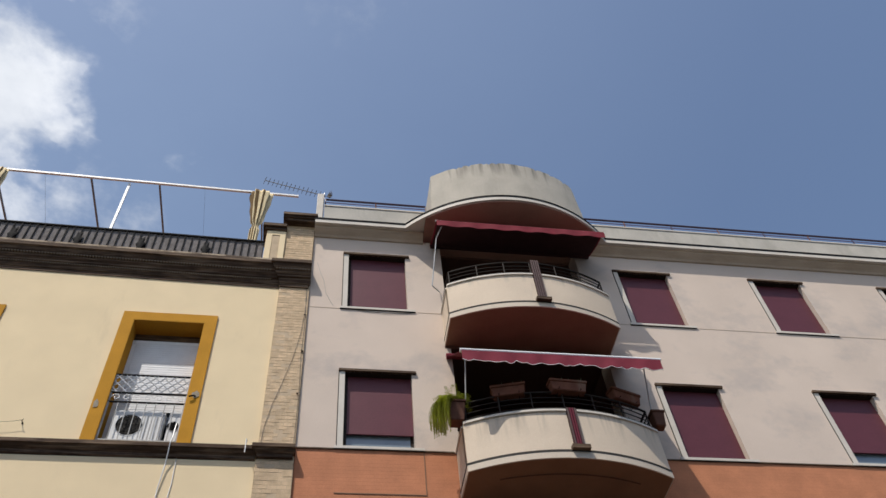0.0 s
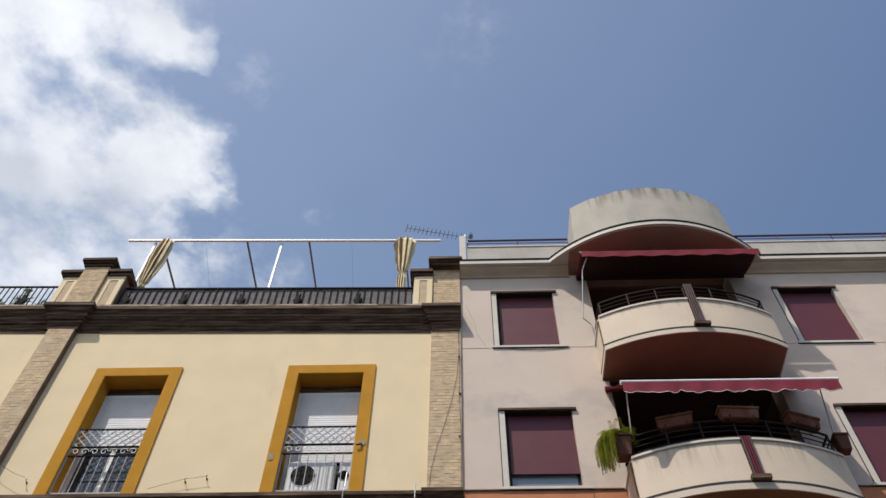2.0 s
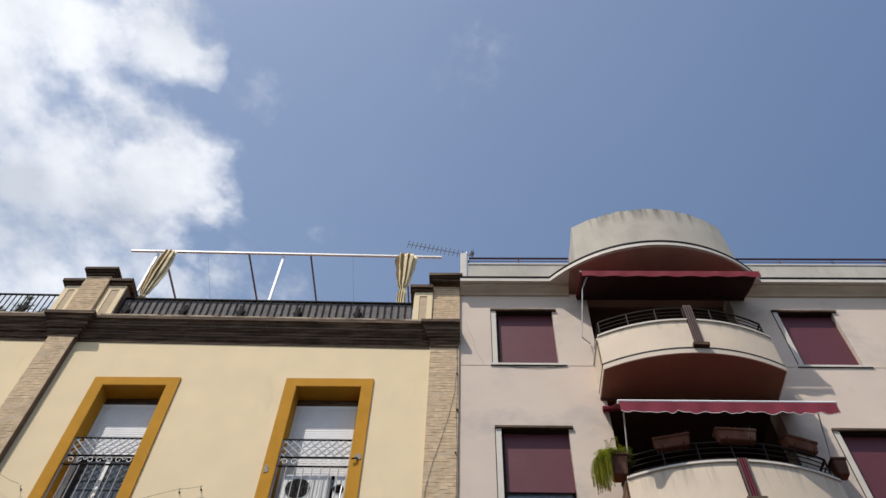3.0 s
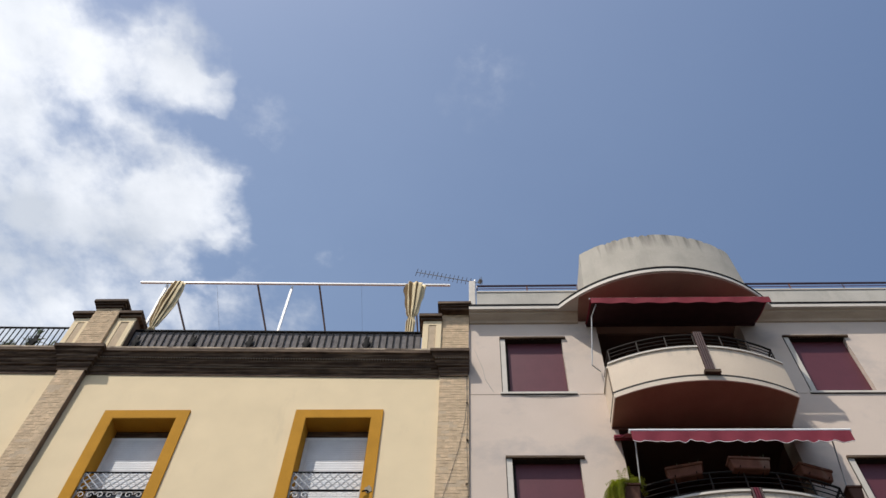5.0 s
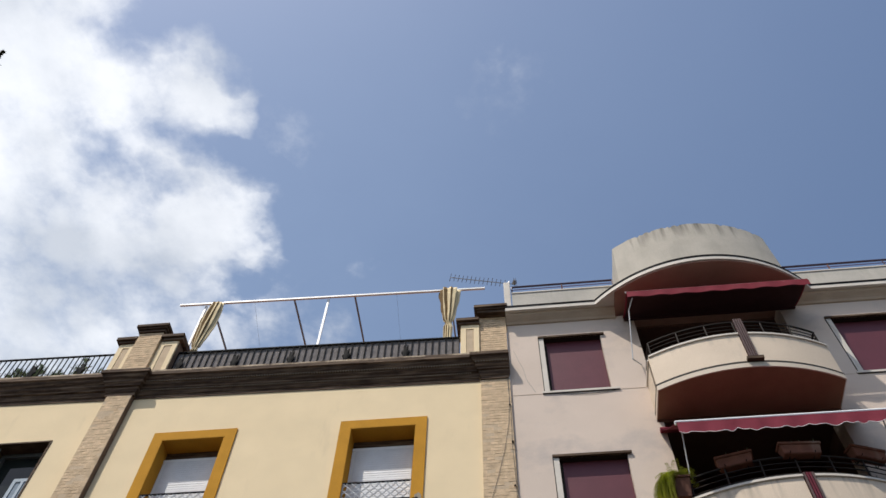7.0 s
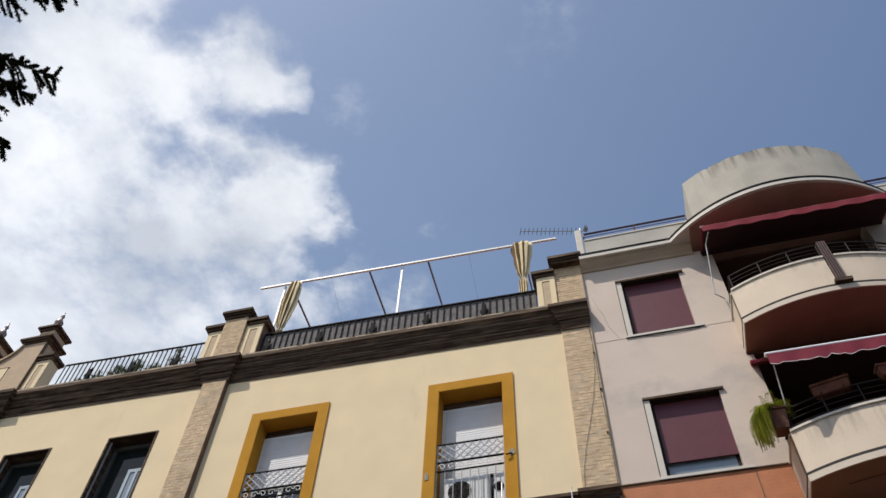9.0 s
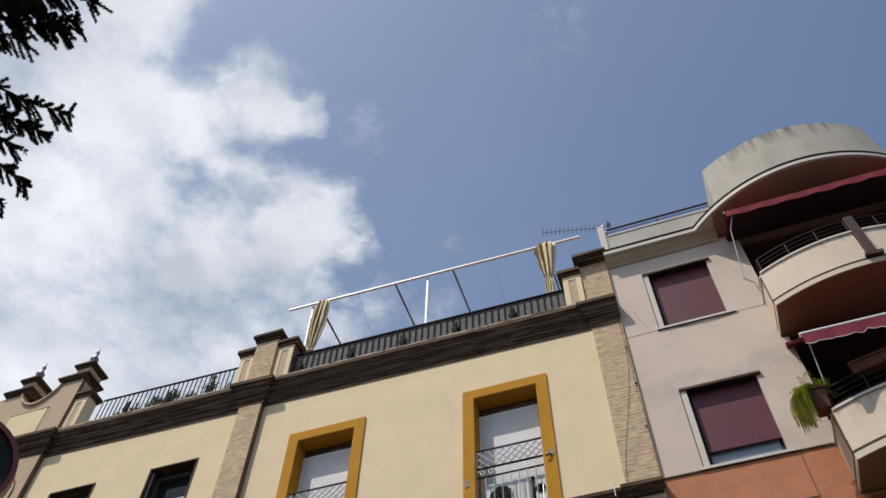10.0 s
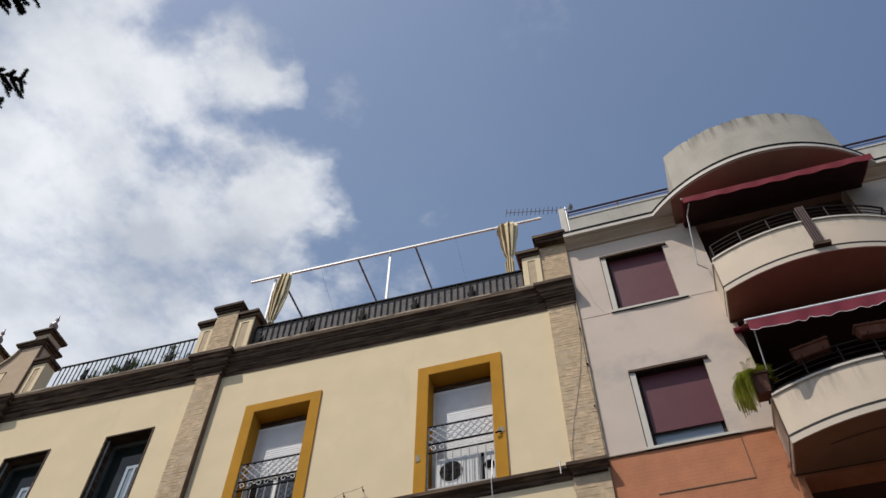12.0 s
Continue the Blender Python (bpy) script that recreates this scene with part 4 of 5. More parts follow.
def awning(x0, x1, y_front, z_front, y_back, z_back, drop, ragged, arms, cloth, lining, bar, label):
    t = thing("awning", ((x0 + x1) / 2, y_back, z_back), label, "awning", "balcony awnings")
    k = 10
    run = [(y_back + (y_front - y_back) * j / k, z_back + (z_front - z_back) * j / k - 0.04 * math.sin(math.pi * j / k)) for j in range(k + 1)]
    bm = bmesh.new()
    prism(bm, run + [(y, z + 0.006) for y, z in run[::-1]], "x", x0, x1)
    part("cloth", bm, cloth, t)
    # Added dark sheet below the cloth stands for the shade on its underside.
    if lining:
        bm = bmesh.new()
        prism(bm, [(y, z - 0.012) for y, z in run] + [(y, z - 0.008) for y, z in run[::-1]], "x", x0 + 0.03, x1 - 0.03)
        part("lining", bm, lining, t, "dark brown sheet standing for shade under the cloth")
    bm = bmesh.new()
    hang = []
    for i in range(81):
        x = x0 + (x1 - x0) * i / 80
        low = z_front - drop - ragged * (0.030 * abs(math.sin(i * 0.60 + 0.6 * math.sin(i * 0.3))) + 0.050 * noise.noise(Vector((i * 0.21, 4, 0))))
        hang.append([(x, y_front - 0.026 - 0.012 * f * math.sin(i * 0.55), z_front - 0.012 + (low - z_front) * f) for f in (0, 0.35, 0.7, 1.0)])
    sheet(bm, [list(r) for r in zip(*hang)], (0, 0.006, 0))
    valance = part("valance", bm, cloth, t, "scalloped wine red valance")
    if ragged > 1:
        bm = bmesh.new()
        tube(bm, [(x, y - 0.004, z) for x, y, z in (h[-1] for h in hang)], 0.004, 4)
        part("piping", bm, M_STEEL, valance, "pale scalloped edging")
    bm = bmesh.new()
    rod(bm, (x0 - 0.02, y_front, z_front), (x1 + 0.02, y_front, z_front), bar, 8)
    part("front_bar", bm, M_STEEL, t, "white front bar")
    # With the dark sheet, the roller takes the same shade colour.
    bm = bmesh.new()
    rod(bm, (x0 + 0.02, y_back, z_back), (x1 - 0.02, y_back, z_back), 0.05, 10)
    part("roller", bm, lining or cloth, t)
    for points in arms:
        bm = bmesh.new()
        tube(bm, points, 0.010, 6)
        part("arm", bm, M_GALV, t, "pale grey folding arm")
    return t


awning(2.42, 5.58, 8.55, 13.58, 9.36, 13.90, 0.16, 0.15, ([(2.52, 8.62, 13.50), (2.44, 8.80, 13.38), (2.34, 9.08, 12.36), (2.53, 9.385, 12.56)],), M_AWNINGDARK, M_UNDERSHADE, 0.015,
       "wine red cloth awning over the upper balcony")
awning(2.50, 5.50, 8.25, 9.90, 9.36, 10.92, 0.19, 1.3, ([(2.62, 8.52, 10.10), (2.60, 8.76, 9.40)], [(5.38, 8.52, 10.10), (5.40, 8.80, 9.40)]), M_AWNING, None, 0.032,
       "faded wine red awning with scalloped valance")


# ---- opposite side of the street, behind the eye ----
# Added, never in view; its dark colour limits light bounced onto the soffits.
tagged(boxes("wall_opposite", M_DARKROOM, None, (-60, 60, -9.0, -8.6, -0.14, 10.5)), "unseen plain facade added across the street", "wall", kind="structure")


# ---- gable bay at the far end of the yellow house ----
def gable_bay():
    t = thing("parapet_gable", (-12.6, 9.5, 12.96), "brick parapet gable with scooped coping, dark caps and panel", "gable")
    n = 16
    scoop = [(-13.05 + 1.05 * i / n, 14.80 - 0.47 * math.sin(math.pi * i / n) ** 0.7) for i in range(n + 1)]
    bm = bmesh.new()
    prism(bm, [(-13.72, 12.96), (-13.72, 14.84)] + [(-13.06, 14.84)] + scoop + [(-11.99, 14.84), (-11.46, 14.84), (-11.46, 12.96)], "y", 9.25, 9.70)
    part("brickwork", bm, M_BRICKFAR, t)
    bm = bmesh.new()
    outer = [(x, z + 0.055) for x, z in scoop]
    for (a, b), (c, d) in zip(zip(scoop, scoop[1:]), zip(outer, outer[1:])):
        vs = [bm.verts.new((p[0], y, p[1] + 0.001)) for y in (9.20, 9.74) for p in (a, b, d, c)]
        for f in ((0, 1, 2, 3), (4, 7, 6, 5), (0, 4, 5, 1), (3, 2, 6, 7), (0, 3, 7, 4), (1, 5, 6, 2)):
            bm.faces.new([vs[i] for i in f])
    bmesh.ops.remove_doubles(bm, verts=bm.verts, dist=0.0005)
    part("coping", bm, M_MORTAR, t, "pale buff scooped coping")
    boxes("panel", M_YELLOW, t, (-12.98, -12.03, 9.235, 9.249, 13.02, 14.10), label="cream rendered panel")
    # Brown strip paints the shadow line along the panel's top.
    boxes("panel_shadow_joint", M_BROWN, t, (-13.0, -12.01, 9.235, 9.249, 14.102, 14.13))
    # Shaded right side of the gable, painted in as a brown strip.
    boxes("gable_side", M_SHADESIDE, t, (-11.4595, -11.449, 9.256, 9.329, 12.97, 14.84), label="side face coloured brown for shade")
    for x0, x1 in ((-13.64, -12.78), (-12.18, -11.30)):
        boxes("cap", M_BROWN, t, (x0 + 0.12, x1 - 0.12, 9.22, 9.73, 14.842, 14.89), (x0 + 0.08, x1 - 0.08, 9.19, 9.76, 14.89, 14.94), (x0 + 0.04, x1 - 0.04, 9.16, 9.79, 14.94, 15.00), soft=0.008)
        boxes("plinth", M_BRICKFAR, t, (x0 + 0.37, x1 - 0.16, 9.27, 9.70, 15.00, 15.26))
        boxes("upper_cap", M_BROWN, t, (x0 + 0.33, x1 - 0.12, 9.23, 9.74, 15.26, 15.32), (x0 + 0.28, x1 - 0.07, 9.19, 9.78, 15.32, 15.39), soft=0.008)
        cx = (x0 + x1) / 2 + 0.17
        bm = bmesh.new()
        prof = ((0.08, 15.47), (0.05, 15.52), (0.04, 15.56), (0.09, 15.63), (0.10, 15.70), (0.045, 15.80), (0.028, 15.86), (0.048, 15.91), (0.02, 15.99), (0.005, 16.10))
        rings = [[bm.verts.new((cx + r * math.cos(a * math.pi / 6), 9.34 + r * math.sin(a * math.pi / 6), 15.39 + (z - 15.47) * 0.98)) for a in range(12)] for r, z in prof]
        for r, s in zip(rings, rings[1:]):
            for i in range(12):
                bm.faces.new((r[i], r[(i + 1) % 12], s[(i + 1) % 12], s[i]))
        bm.faces.new(rings[0][::-1]), bm.faces.new(rings[-1])
        part("finial", bm, M_FINIAL, t, "glazed greyish brown urn finial", True)
    wing = boxes("wing", M_YELLOW, t, (-11.458, -11.10, 9.33, 9.60, 12.96, 14.24), label="cream rendered wing with a sunken panel")
    boxes("panel_frame", M_YELLOW, wing, (-11.45, -11.34, 9.312, 9.332, 12.98, 14.23), (-11.21, -11.11, 9.312, 9.332, 12.98, 14.23), (-11.34, -11.21, 9.312, 9.332, 14.10, 14.23))
    boxes("panel", M_MORTAR, wing, (-11.335, -11.215, 9.322, 9.331, 12.98, 14.095), label="sunken buff panel")
    boxes("wing_cap", M_BROWN, t, (-11.458, -11.07, 9.28, 9.63, 14.24, 14.31), (-11.458, -11.03, 9.24, 9.665, 14.31, 14.40), soft=0.008)
    return t


gable_bay()


def oculus():
    """Oval blind window with two hood mouldings and an iron spike, on the broad brick pilaster."""
    cx, cz = -12.65, 11.78
    t = thing("oval_window", (cx, 9.29, cz), "dark oval window with brown hood mouldings on brick", "window", kind="structure")

    def oval(a, b, n=36):
        return [(cx + a * math.cos(2 * math.pi * i / n), cz + b * math.sin(2 * math.pi * i / n)) for i in range(n)]
    bm = bmesh.new()
    prism(bm, oval(0.44, 0.36), "y", 9.270, 9.2885)
    part("pane", bm, M_GLASSDARK, t)
    for name, a, b, r, mat in (("hood_moulding", 0.89, 0.70, 0.011, M_BROWN), ("inner_moulding", 0.72, 0.58, 0.015, M_BROWN), ("frame", 0.46, 0.38, 0.03, M_BEAD)):
        bm = bmesh.new()
        ring = oval(a, b)
        tube(bm, [(x, 9.278, z) for x, z in ring + ring[:1]], r, 6)
        part(name, bm, mat, t)
    bm = bmesh.new()
    rod(bm, (-12.62, 9.25, 12.05), (-12.49, 9.22, 12.56), 0.022, 6, 0.004)
    part("spike", bm, M_IRON, t, "black iron spike")
    return t


oculus()
bm = bmesh.new()
prism(bm, [(9.289, 11.33), (9.262, 11.35), (9.262, 11.39), (9.225, 11.42), (9.225, 11.47), (9.289, 11.48)], "x", -13.78, -11.50)
tagged(part("impost_band", bm, M_BROWN), "dark brown impost moulding across the broad pilaster", "cornice", kind="structure")


# ---- shade frame on the roof terrace ----
def shade_frame():
    t = thing("shade_frame", (-3.5, 9.62, 12.80), "white steel awning frame standing on roof terrace", "frame")

    def front(x):
        return 9.54 + (x + 6.8) / 6.65 * 0.17
    bm = bmesh.new()
    a, b = -6.73, -0.16
    w, h = 0.022, 0.021
    vs = [bm.verts.new((x, front(x) + dy, (15.745 if x < -1 else 15.785) + dz)) for x in (a, b) for dy in (-w, w) for dz in (-h, h)]
    for f in ((0, 1, 3, 2), (4, 6, 7, 5), (0, 4, 5, 1), (2, 3, 7, 6), (0, 2, 6, 4), (1, 5, 7, 3)):
        bm.faces.new([vs[i] for i in f])
    part("front_beam", bm, M_STEEL, t)
    for x in (-6.16, -3.50, -0.92):
        boxes("post", M_STEEL, t, (x - 0.021, x + 0.021, front(x) + 0.03, front(x) + 0.072, 12.80, 15.725))
    for x in (-6.04, -4.24, -2.93, -0.9):
        boxes("rafter", M_GREYBAR, t, (x - 0.016, x + 0.016, front(x) + 0.03, 13.0, 15.745, 15.785))
    boxes("rear_beam", M_STEEL, t, (-6.80, -0.14, 13.0, 13.06, 15.73, 15.80))
    for x in (-6.16, -0.92):
        boxes("rear_post", M_STEEL, t, (x - 0.028, x + 0.028, 13.001, 13.057, 12.80, 15.73))
    for x, low in ((-5.10, 15.05), (-2.03, 14.9)):
        bm = bmesh.new()
        tube(bm, [(x, front(x), 15.74), (x + 0.004, front(x) + 1.5, low)], 0.0022, 4)
        part("cord", bm, M_GREYBAR, t)
    return t


shade_frame()


def curtain(x, y, z0, z1, pinch, wide, full, bulge, lean, label):
    """Gathered striped curtain tied round a post: pleated cloth, pinched once."""
    bm = bmesh.new()
    n, k = 72, 26
    rows = []
    for j in range(k + 1):
        f = j / k
        z = z1 + (z0 - z1) * f
        if f < pinch - 0.03:
            g = f / pinch
            r = wide * (full + (0.5 - full) * g ** 1.3 + bulge * math.sin(math.pi * g))
        else:
            r = wide * (0.36 if f < pinch + 0.03 else 0.58 - 0.15 * f)
        ring = []
        for i in range(n):
            a = 2 * math.pi * i / n
            fold = 1 + 0.20 * math.cos(9 * a + 1.3 * f) + 0.10 * math.sin(5 * a + 4 * f) + 0.16 * noise.noise(Vector((2.2 * math.cos(a), 2.2 * math.sin(a), 7 * f + x)))
            ring.append(bm.verts.new((x + lean * f + r * fold * math.cos(a), y + 0.55 * r * fold * math.sin(a), z)))
        rows.append(ring)
    for j, (r, s) in enumerate(zip(rows, rows[1:])):
        for i in range(n):
            f = bm.faces.new((r[i], r[(i + 1) % n], s[(i + 1) % n], s[i]))
            f.material_index = 1 if i % 8 in (0, 1, 2) else 0
    bm.faces.new(rows[0]), bm.faces.new(rows[-1][::-1])
    ob = part("curtain", bm, M_CLOTH, None, smooth=True)
    ob.data.materials.append(M_CLOTHDARK)
    return tagged(ob, label, "curtain", "tied curtains")


M_CLOTH = material("cream_curtain_cloth", (0.66, 0.54, 0.33), 0.9, 0.08, 5.0, 0.2, 200)
M_CLOTHDARK = material("brown_curtain_stripe", (0.15, 0.095, 0.04), 0.9, 0.08, 5.0, 0.2, 200)
curtain(-5.89, 9.55, 14.06, 15.71, 0.92, 0.14, 0.85, 0.40, -0.08, "cream and brown striped curtain gathered round the corner post")
curtain(-0.90, 9.68, 13.80, 15.74, 0.60, 0.16, 1.18, 0.0, -0.02, "cream and brown striped curtain tied in a knot")


# ---- aerial ----
def aerial():
    t = thing("roof_aerial", (0.36, 9.9, 14.35), "thin grey television aerial on the roof", "aerial")
    tip, butt = Vector((-0.92, 9.9, 16.60)), Vector((0.40, 9.9, 16.16))
    bm = bmesh.new()
    rod(bm, (0.36, 9.92, 14.35), (0.36, 9.92, 16.3), 0.014, 6)
    part("mast", bm, M_GALV, t)
    bm = bmesh.new()
    rod(bm, tip, butt, 0.009, 6)
    part("boom", bm, M_GREYBAR, t)
    for i in range(14):
        p = tip.lerp(butt, i / 14.5)
        bm = bmesh.new()
        h = 0.125 + 0.02 * (i % 5 == 0)
        rod(bm, p + Vector((-0.02, 0, -h)), p + Vector((0.02, 0, h)), 0.0065, 5)
        part("element", bm, M_BRONZE, t)
    bm = bmesh.new()
    for i in range(7):
        a = -0.9 + i * 0.3
        rod(bm, butt + Vector((0.02, 0, 0)), butt + Vector((0.16 * math.cos(a) * 0.8, -0.05 + 0.02 * i, 0.26 * math.sin(a) + 0.08)), 0.009, 4)
    for k in (0.09, 0.13):
        rod(bm, butt + Vector((k, 0, -0.12)), butt + Vector((k * 0.8, 0, 0.24)), 0.004, 4)
    part("reflector", bm, M_BRONZE, t)
    return t


aerial()


# ---- plants ----
def leaf(bm, root, way, length, width, droop=0.0):
    """A thin bent leaf with a keel, three segments long."""
    way = way.normalized()
    side = way.cross(Vector((0, 0, 1)))
    side = (side if side.length > 0.05 else Vector((1, 0, 0))).normalized()
    prev, p, d = None, root.copy(), way.copy()
    for i in range(4):
        w = width * (0.5, 1.0, 0.8, 0.08)[i]
        cur = (bm.verts.new(p - side * w / 2), bm.verts.new(p + d.cross(side) * w * 0.25), bm.verts.new(p + side * w / 2))
        if prev:
            bm.faces.new((prev[0], prev[1], cur[1], cur[0])), bm.faces.new((prev[1], prev[2], cur[2], cur[1]))
        prev = cur
        p = p + d * length / 3
        d = (d + Vector((0, 0, -droop))).normalized()


def terrace_plant(x, y, z, height, spread, count, seed):
    random.seed(seed)
    t = thing("terrace_plant", (x, y, z), "leafy dark green plant in terracotta pot behind the railing", "plant", "terrace plants")
    bm = bmesh.new()
    prof = ((0.10, 0.0), (0.14, 0.20), (0.155, 0.21), (0.155, 0.25), (0.13, 0.25), (0.12, 0.22))
    rings = [[bm.verts.new((x + r * math.cos(a * math.pi / 7), y + r * math.sin(a * math.pi / 7), z + h)) for a in range(14)] for r, h in prof]
    for r, s in zip(rings, rings[1:]):
        for i in range(14):
            bm.faces.new((r[i], r[(i + 1) % 14], s[(i + 1) % 14], s[i]))
    bm.faces.new(rings[0][::-1]), bm.faces.new(rings[-1])
    part("pot", bm, M_POT, t, smooth=True)
    bm = bmesh.new()
    for _ in range(2 * count):
        a, e = random.uniform(0, 6.28), random.uniform(0.1, 1.4)
        way = Vector((math.cos(a) * math.cos(e), math.sin(a) * math.cos(e), math.sin(e)))
        root = Vector((x, y, z + 0.24)) + Vector((way.x * spread * random.random(), way.y * spread * 0.5 * random.random(), way.z * 1.25 * height * random.random()))
        leaf(bm, root, way, random.uniform(0.05, 0.12), random.uniform(0.014, 0.032), 0.25)
    part("foliage", bm, M_LEAF, t)
    return t


for i, (x, h, s, c) in enumerate(((-10.35, 0.22, 0.24, 130), (-9.95, 0.32, 0.26, 150), (-9.5, 0.40, 0.30, 220), (-9.1, 0.50, 0.30, 260), (-8.65, 0.30, 0.24, 130), (-8.2, 0.62, 0.16, 150), (-7.75, 0.30, 0.20, 90))):
    terrace_plant(x, 9.60, 12.995 + rise(x) * 0.9, h, s, c, 20 + i)


def planter_box(cx, cy, turn, length, z, label):
    """Rectangular terracotta planter hung on a balcony rail."""
    t = thing("planter_box", (0, 0, 0), label, "planter", "hanging planters")
    bm = bmesh.new()
    l, w, h = length / 2, 0.075, 0.15
    lo, hi = [(-l * 0.9, -w * 0.8), (l * 0.9, -w * 0.8), (l * 0.9, w * 0.8), (-l * 0.9, w * 0.8)], [(-l, -w), (l, -w), (l, w), (-l, w)]
    a, b = [bm.verts.new((x, y, 0)) for x, y in lo], [bm.verts.new((x, y, h)) for x, y in hi]
    bm.faces.new(a[::-1]), bm.faces.new(b)
    for i in range(4):
        bm.faces.new((a[i], a[(i + 1) % 4], b[(i + 1) % 4], b[i]))
    bevel(bm, 0.008, 2)
    part("box", bm, M_POT, t)
    boxes("rim", M_POT, t, (-l - 0.015, l + 0.015, -w - 0.015, w + 0.015, h + 0.001, h + 0.045), soft=0.008)
    for sx in (-0.6, 0.6):
        bm = bmesh.new()
        tube(bm, [(l * sx, -w - 0.018, 0.02), (l * sx, w + 0.02, -0.012), (l * sx, w + 0.022, h + 0.02)], 0.006, 5)
        part("hanger", bm, M_IRON, t)
    bm = bmesh.new()
    random.seed(int(cx * 100))
    for _ in range(14):
        leaf(bm, Vector((random.uniform(-l, l) * 0.8, random.uniform(-w, w) * 0.6, h + 0.04)), Vector((random.uniform(-1, 1), random.uniform(-1, 1), 1.2)), 0.09, 0.012, 0.3)
    part("withered_stalks", bm, M_LEAF, t)
    t.matrix_world = pose(cx, cy, z, 0, 0, turn)
    return t


planter_box(3.21, 8.62, -14, 0.48, 9.37, "weathered terracotta planter with dry stalks on the balcony rail")
planter_box(4.05, 8.47, 3, 0.54, 9.36, "pale weathered terracotta planter on the balcony rail")
planter_box(4.98, 8.69, 19, 0.50, 9.41, "weathered terracotta planter with dry stalks on the balcony rail")


def corner_pot(x, y, z, size, label):
    t = thing("square_pot", (x, y, z), label, "pot", "square pots")
    bm = bmesh.new()
    s = size / 2
    a = [bm.verts.new((x + dx * s * 0.75, y + dy * s * 0.75, z)) for dx, dy in ((-1, -1), (1, -1), (1, 1), (-1, 1))]
    b = [bm.verts.new((x + dx * s, y + dy * s, z + size * 1.25)) for dx, dy in ((-1, -1), (1, -1), (1, 1), (-1, 1))]
    bm.faces.new(a[::-1]), bm.faces.new(b)
    for i in range(4):
        bm.faces.new((a[i], a[(i + 1) % 4], b[(i + 1) % 4], b[i]))
    bevel(bm, 0.01, 2)
    part("body", bm, M_POTDARK, t)
    boxes("rim", M_POTDARK, t, (x - s - 0.012, x + s + 0.012, y - s - 0.012, y + s + 0.012, z + size * 1.25 + 0.001, z + size * 1.25 + 0.04), soft=0.006)
    bm = bmesh.new()
    tube(bm, [(x + (0.16 if x < 4 else -0.16), y, z + size * 1.2), (x, y + s + 0.01, z + size * 1.1)], 0.007, 5)
    part("hanger", bm, M_IRON, t)
    return t


pot_left = corner_pot(2.46, 8.86, 9.05, 0.25, "dark brown square pot with overflowing fern")
corner_pot(5.49, 8.88, 9.13, 0.19, "dark brown square pot at the balcony end")
random.seed(5)
bm = bmesh.new()
for k in range(210):
    hanging = k % 5 < 3
    a = random.uniform(0, 6.28)
    if hanging:
        way = Vector((random.uniform(-1.0, -0.25), random.uniform(-0.8, 0.3), random.uniform(0.2, 0.9)))
        p = Vector((2.38 + random.uniform(-0.06, 0.08), 8.82 + random.uniform(-0.12, 0.10), 9.37))
        steps, sag = random.randint(14, 30), random.uniform(0.22, 0.34)
    else:
        way = Vector((math.cos(a) * 0.5, math.sin(a) * 0.5, random.uniform(0.4, 1.2)))
        p = Vector((2.46 + random.uniform(-0.12, 0.10), 8.86 + random.uniform(-0.10, 0.10), 9.37))
        steps, sag = random.randint(7, 12), 0.16
    d, step = way.normalized(), random.uniform(0.018, 0.028)
    for m in range(steps):
        q = p + d * step
        if m:
            side = d.cross(Vector((0.2, 0.1, 1))).normalized()
            for w in (-1, 1):
                leaf(bm, q, side * w + d * 0.5, 0.050 * (1 - 0.5 * m / steps), 0.011, 0.2)
        p, d = q, (d + Vector((0.0, 0, -sag))).normalized()
part("fern", bm, M_FERN, pot_left, "yellow green arching fern fronds")


# ---- dry weeds along the lower balcony coping ----
def coping_weeds(x0, x1, count, seed):
    random.seed(seed)
    bm = bmesh.new()
    edge = arc(CX, 8.50, 3.02, x0, x1, 40)
    for _ in range(count):
        x, y = edge[int(40 * random.random() ** 1.3)]
        root = Vector((x + random.uniform(-0.03, 0.03), y + random.uniform(-0.02, 0.03), 9.004))
        leaf(bm, root, Vector((random.gauss(0, 0.8), random.uniform(-0.9, 0.2), random.uniform(0.1, 1.1))), random.uniform(0.04, 0.11), random.uniform(0.010, 0.022), 0.4)
    return tagged(part("dry_weeds", bm, M_WEED), "dry dark weeds growing along the balcony coping", "weeds", "dry weeds", "stuff")


M_WEED = material("dry_dark_weed", (0.055, 0.052, 0.025), 0.8, 0.35, 9, 0.0)
coping_weeds(2.62, 3.70, 190, 61)
coping_weeds(5.30, 4.75, 90, 62)


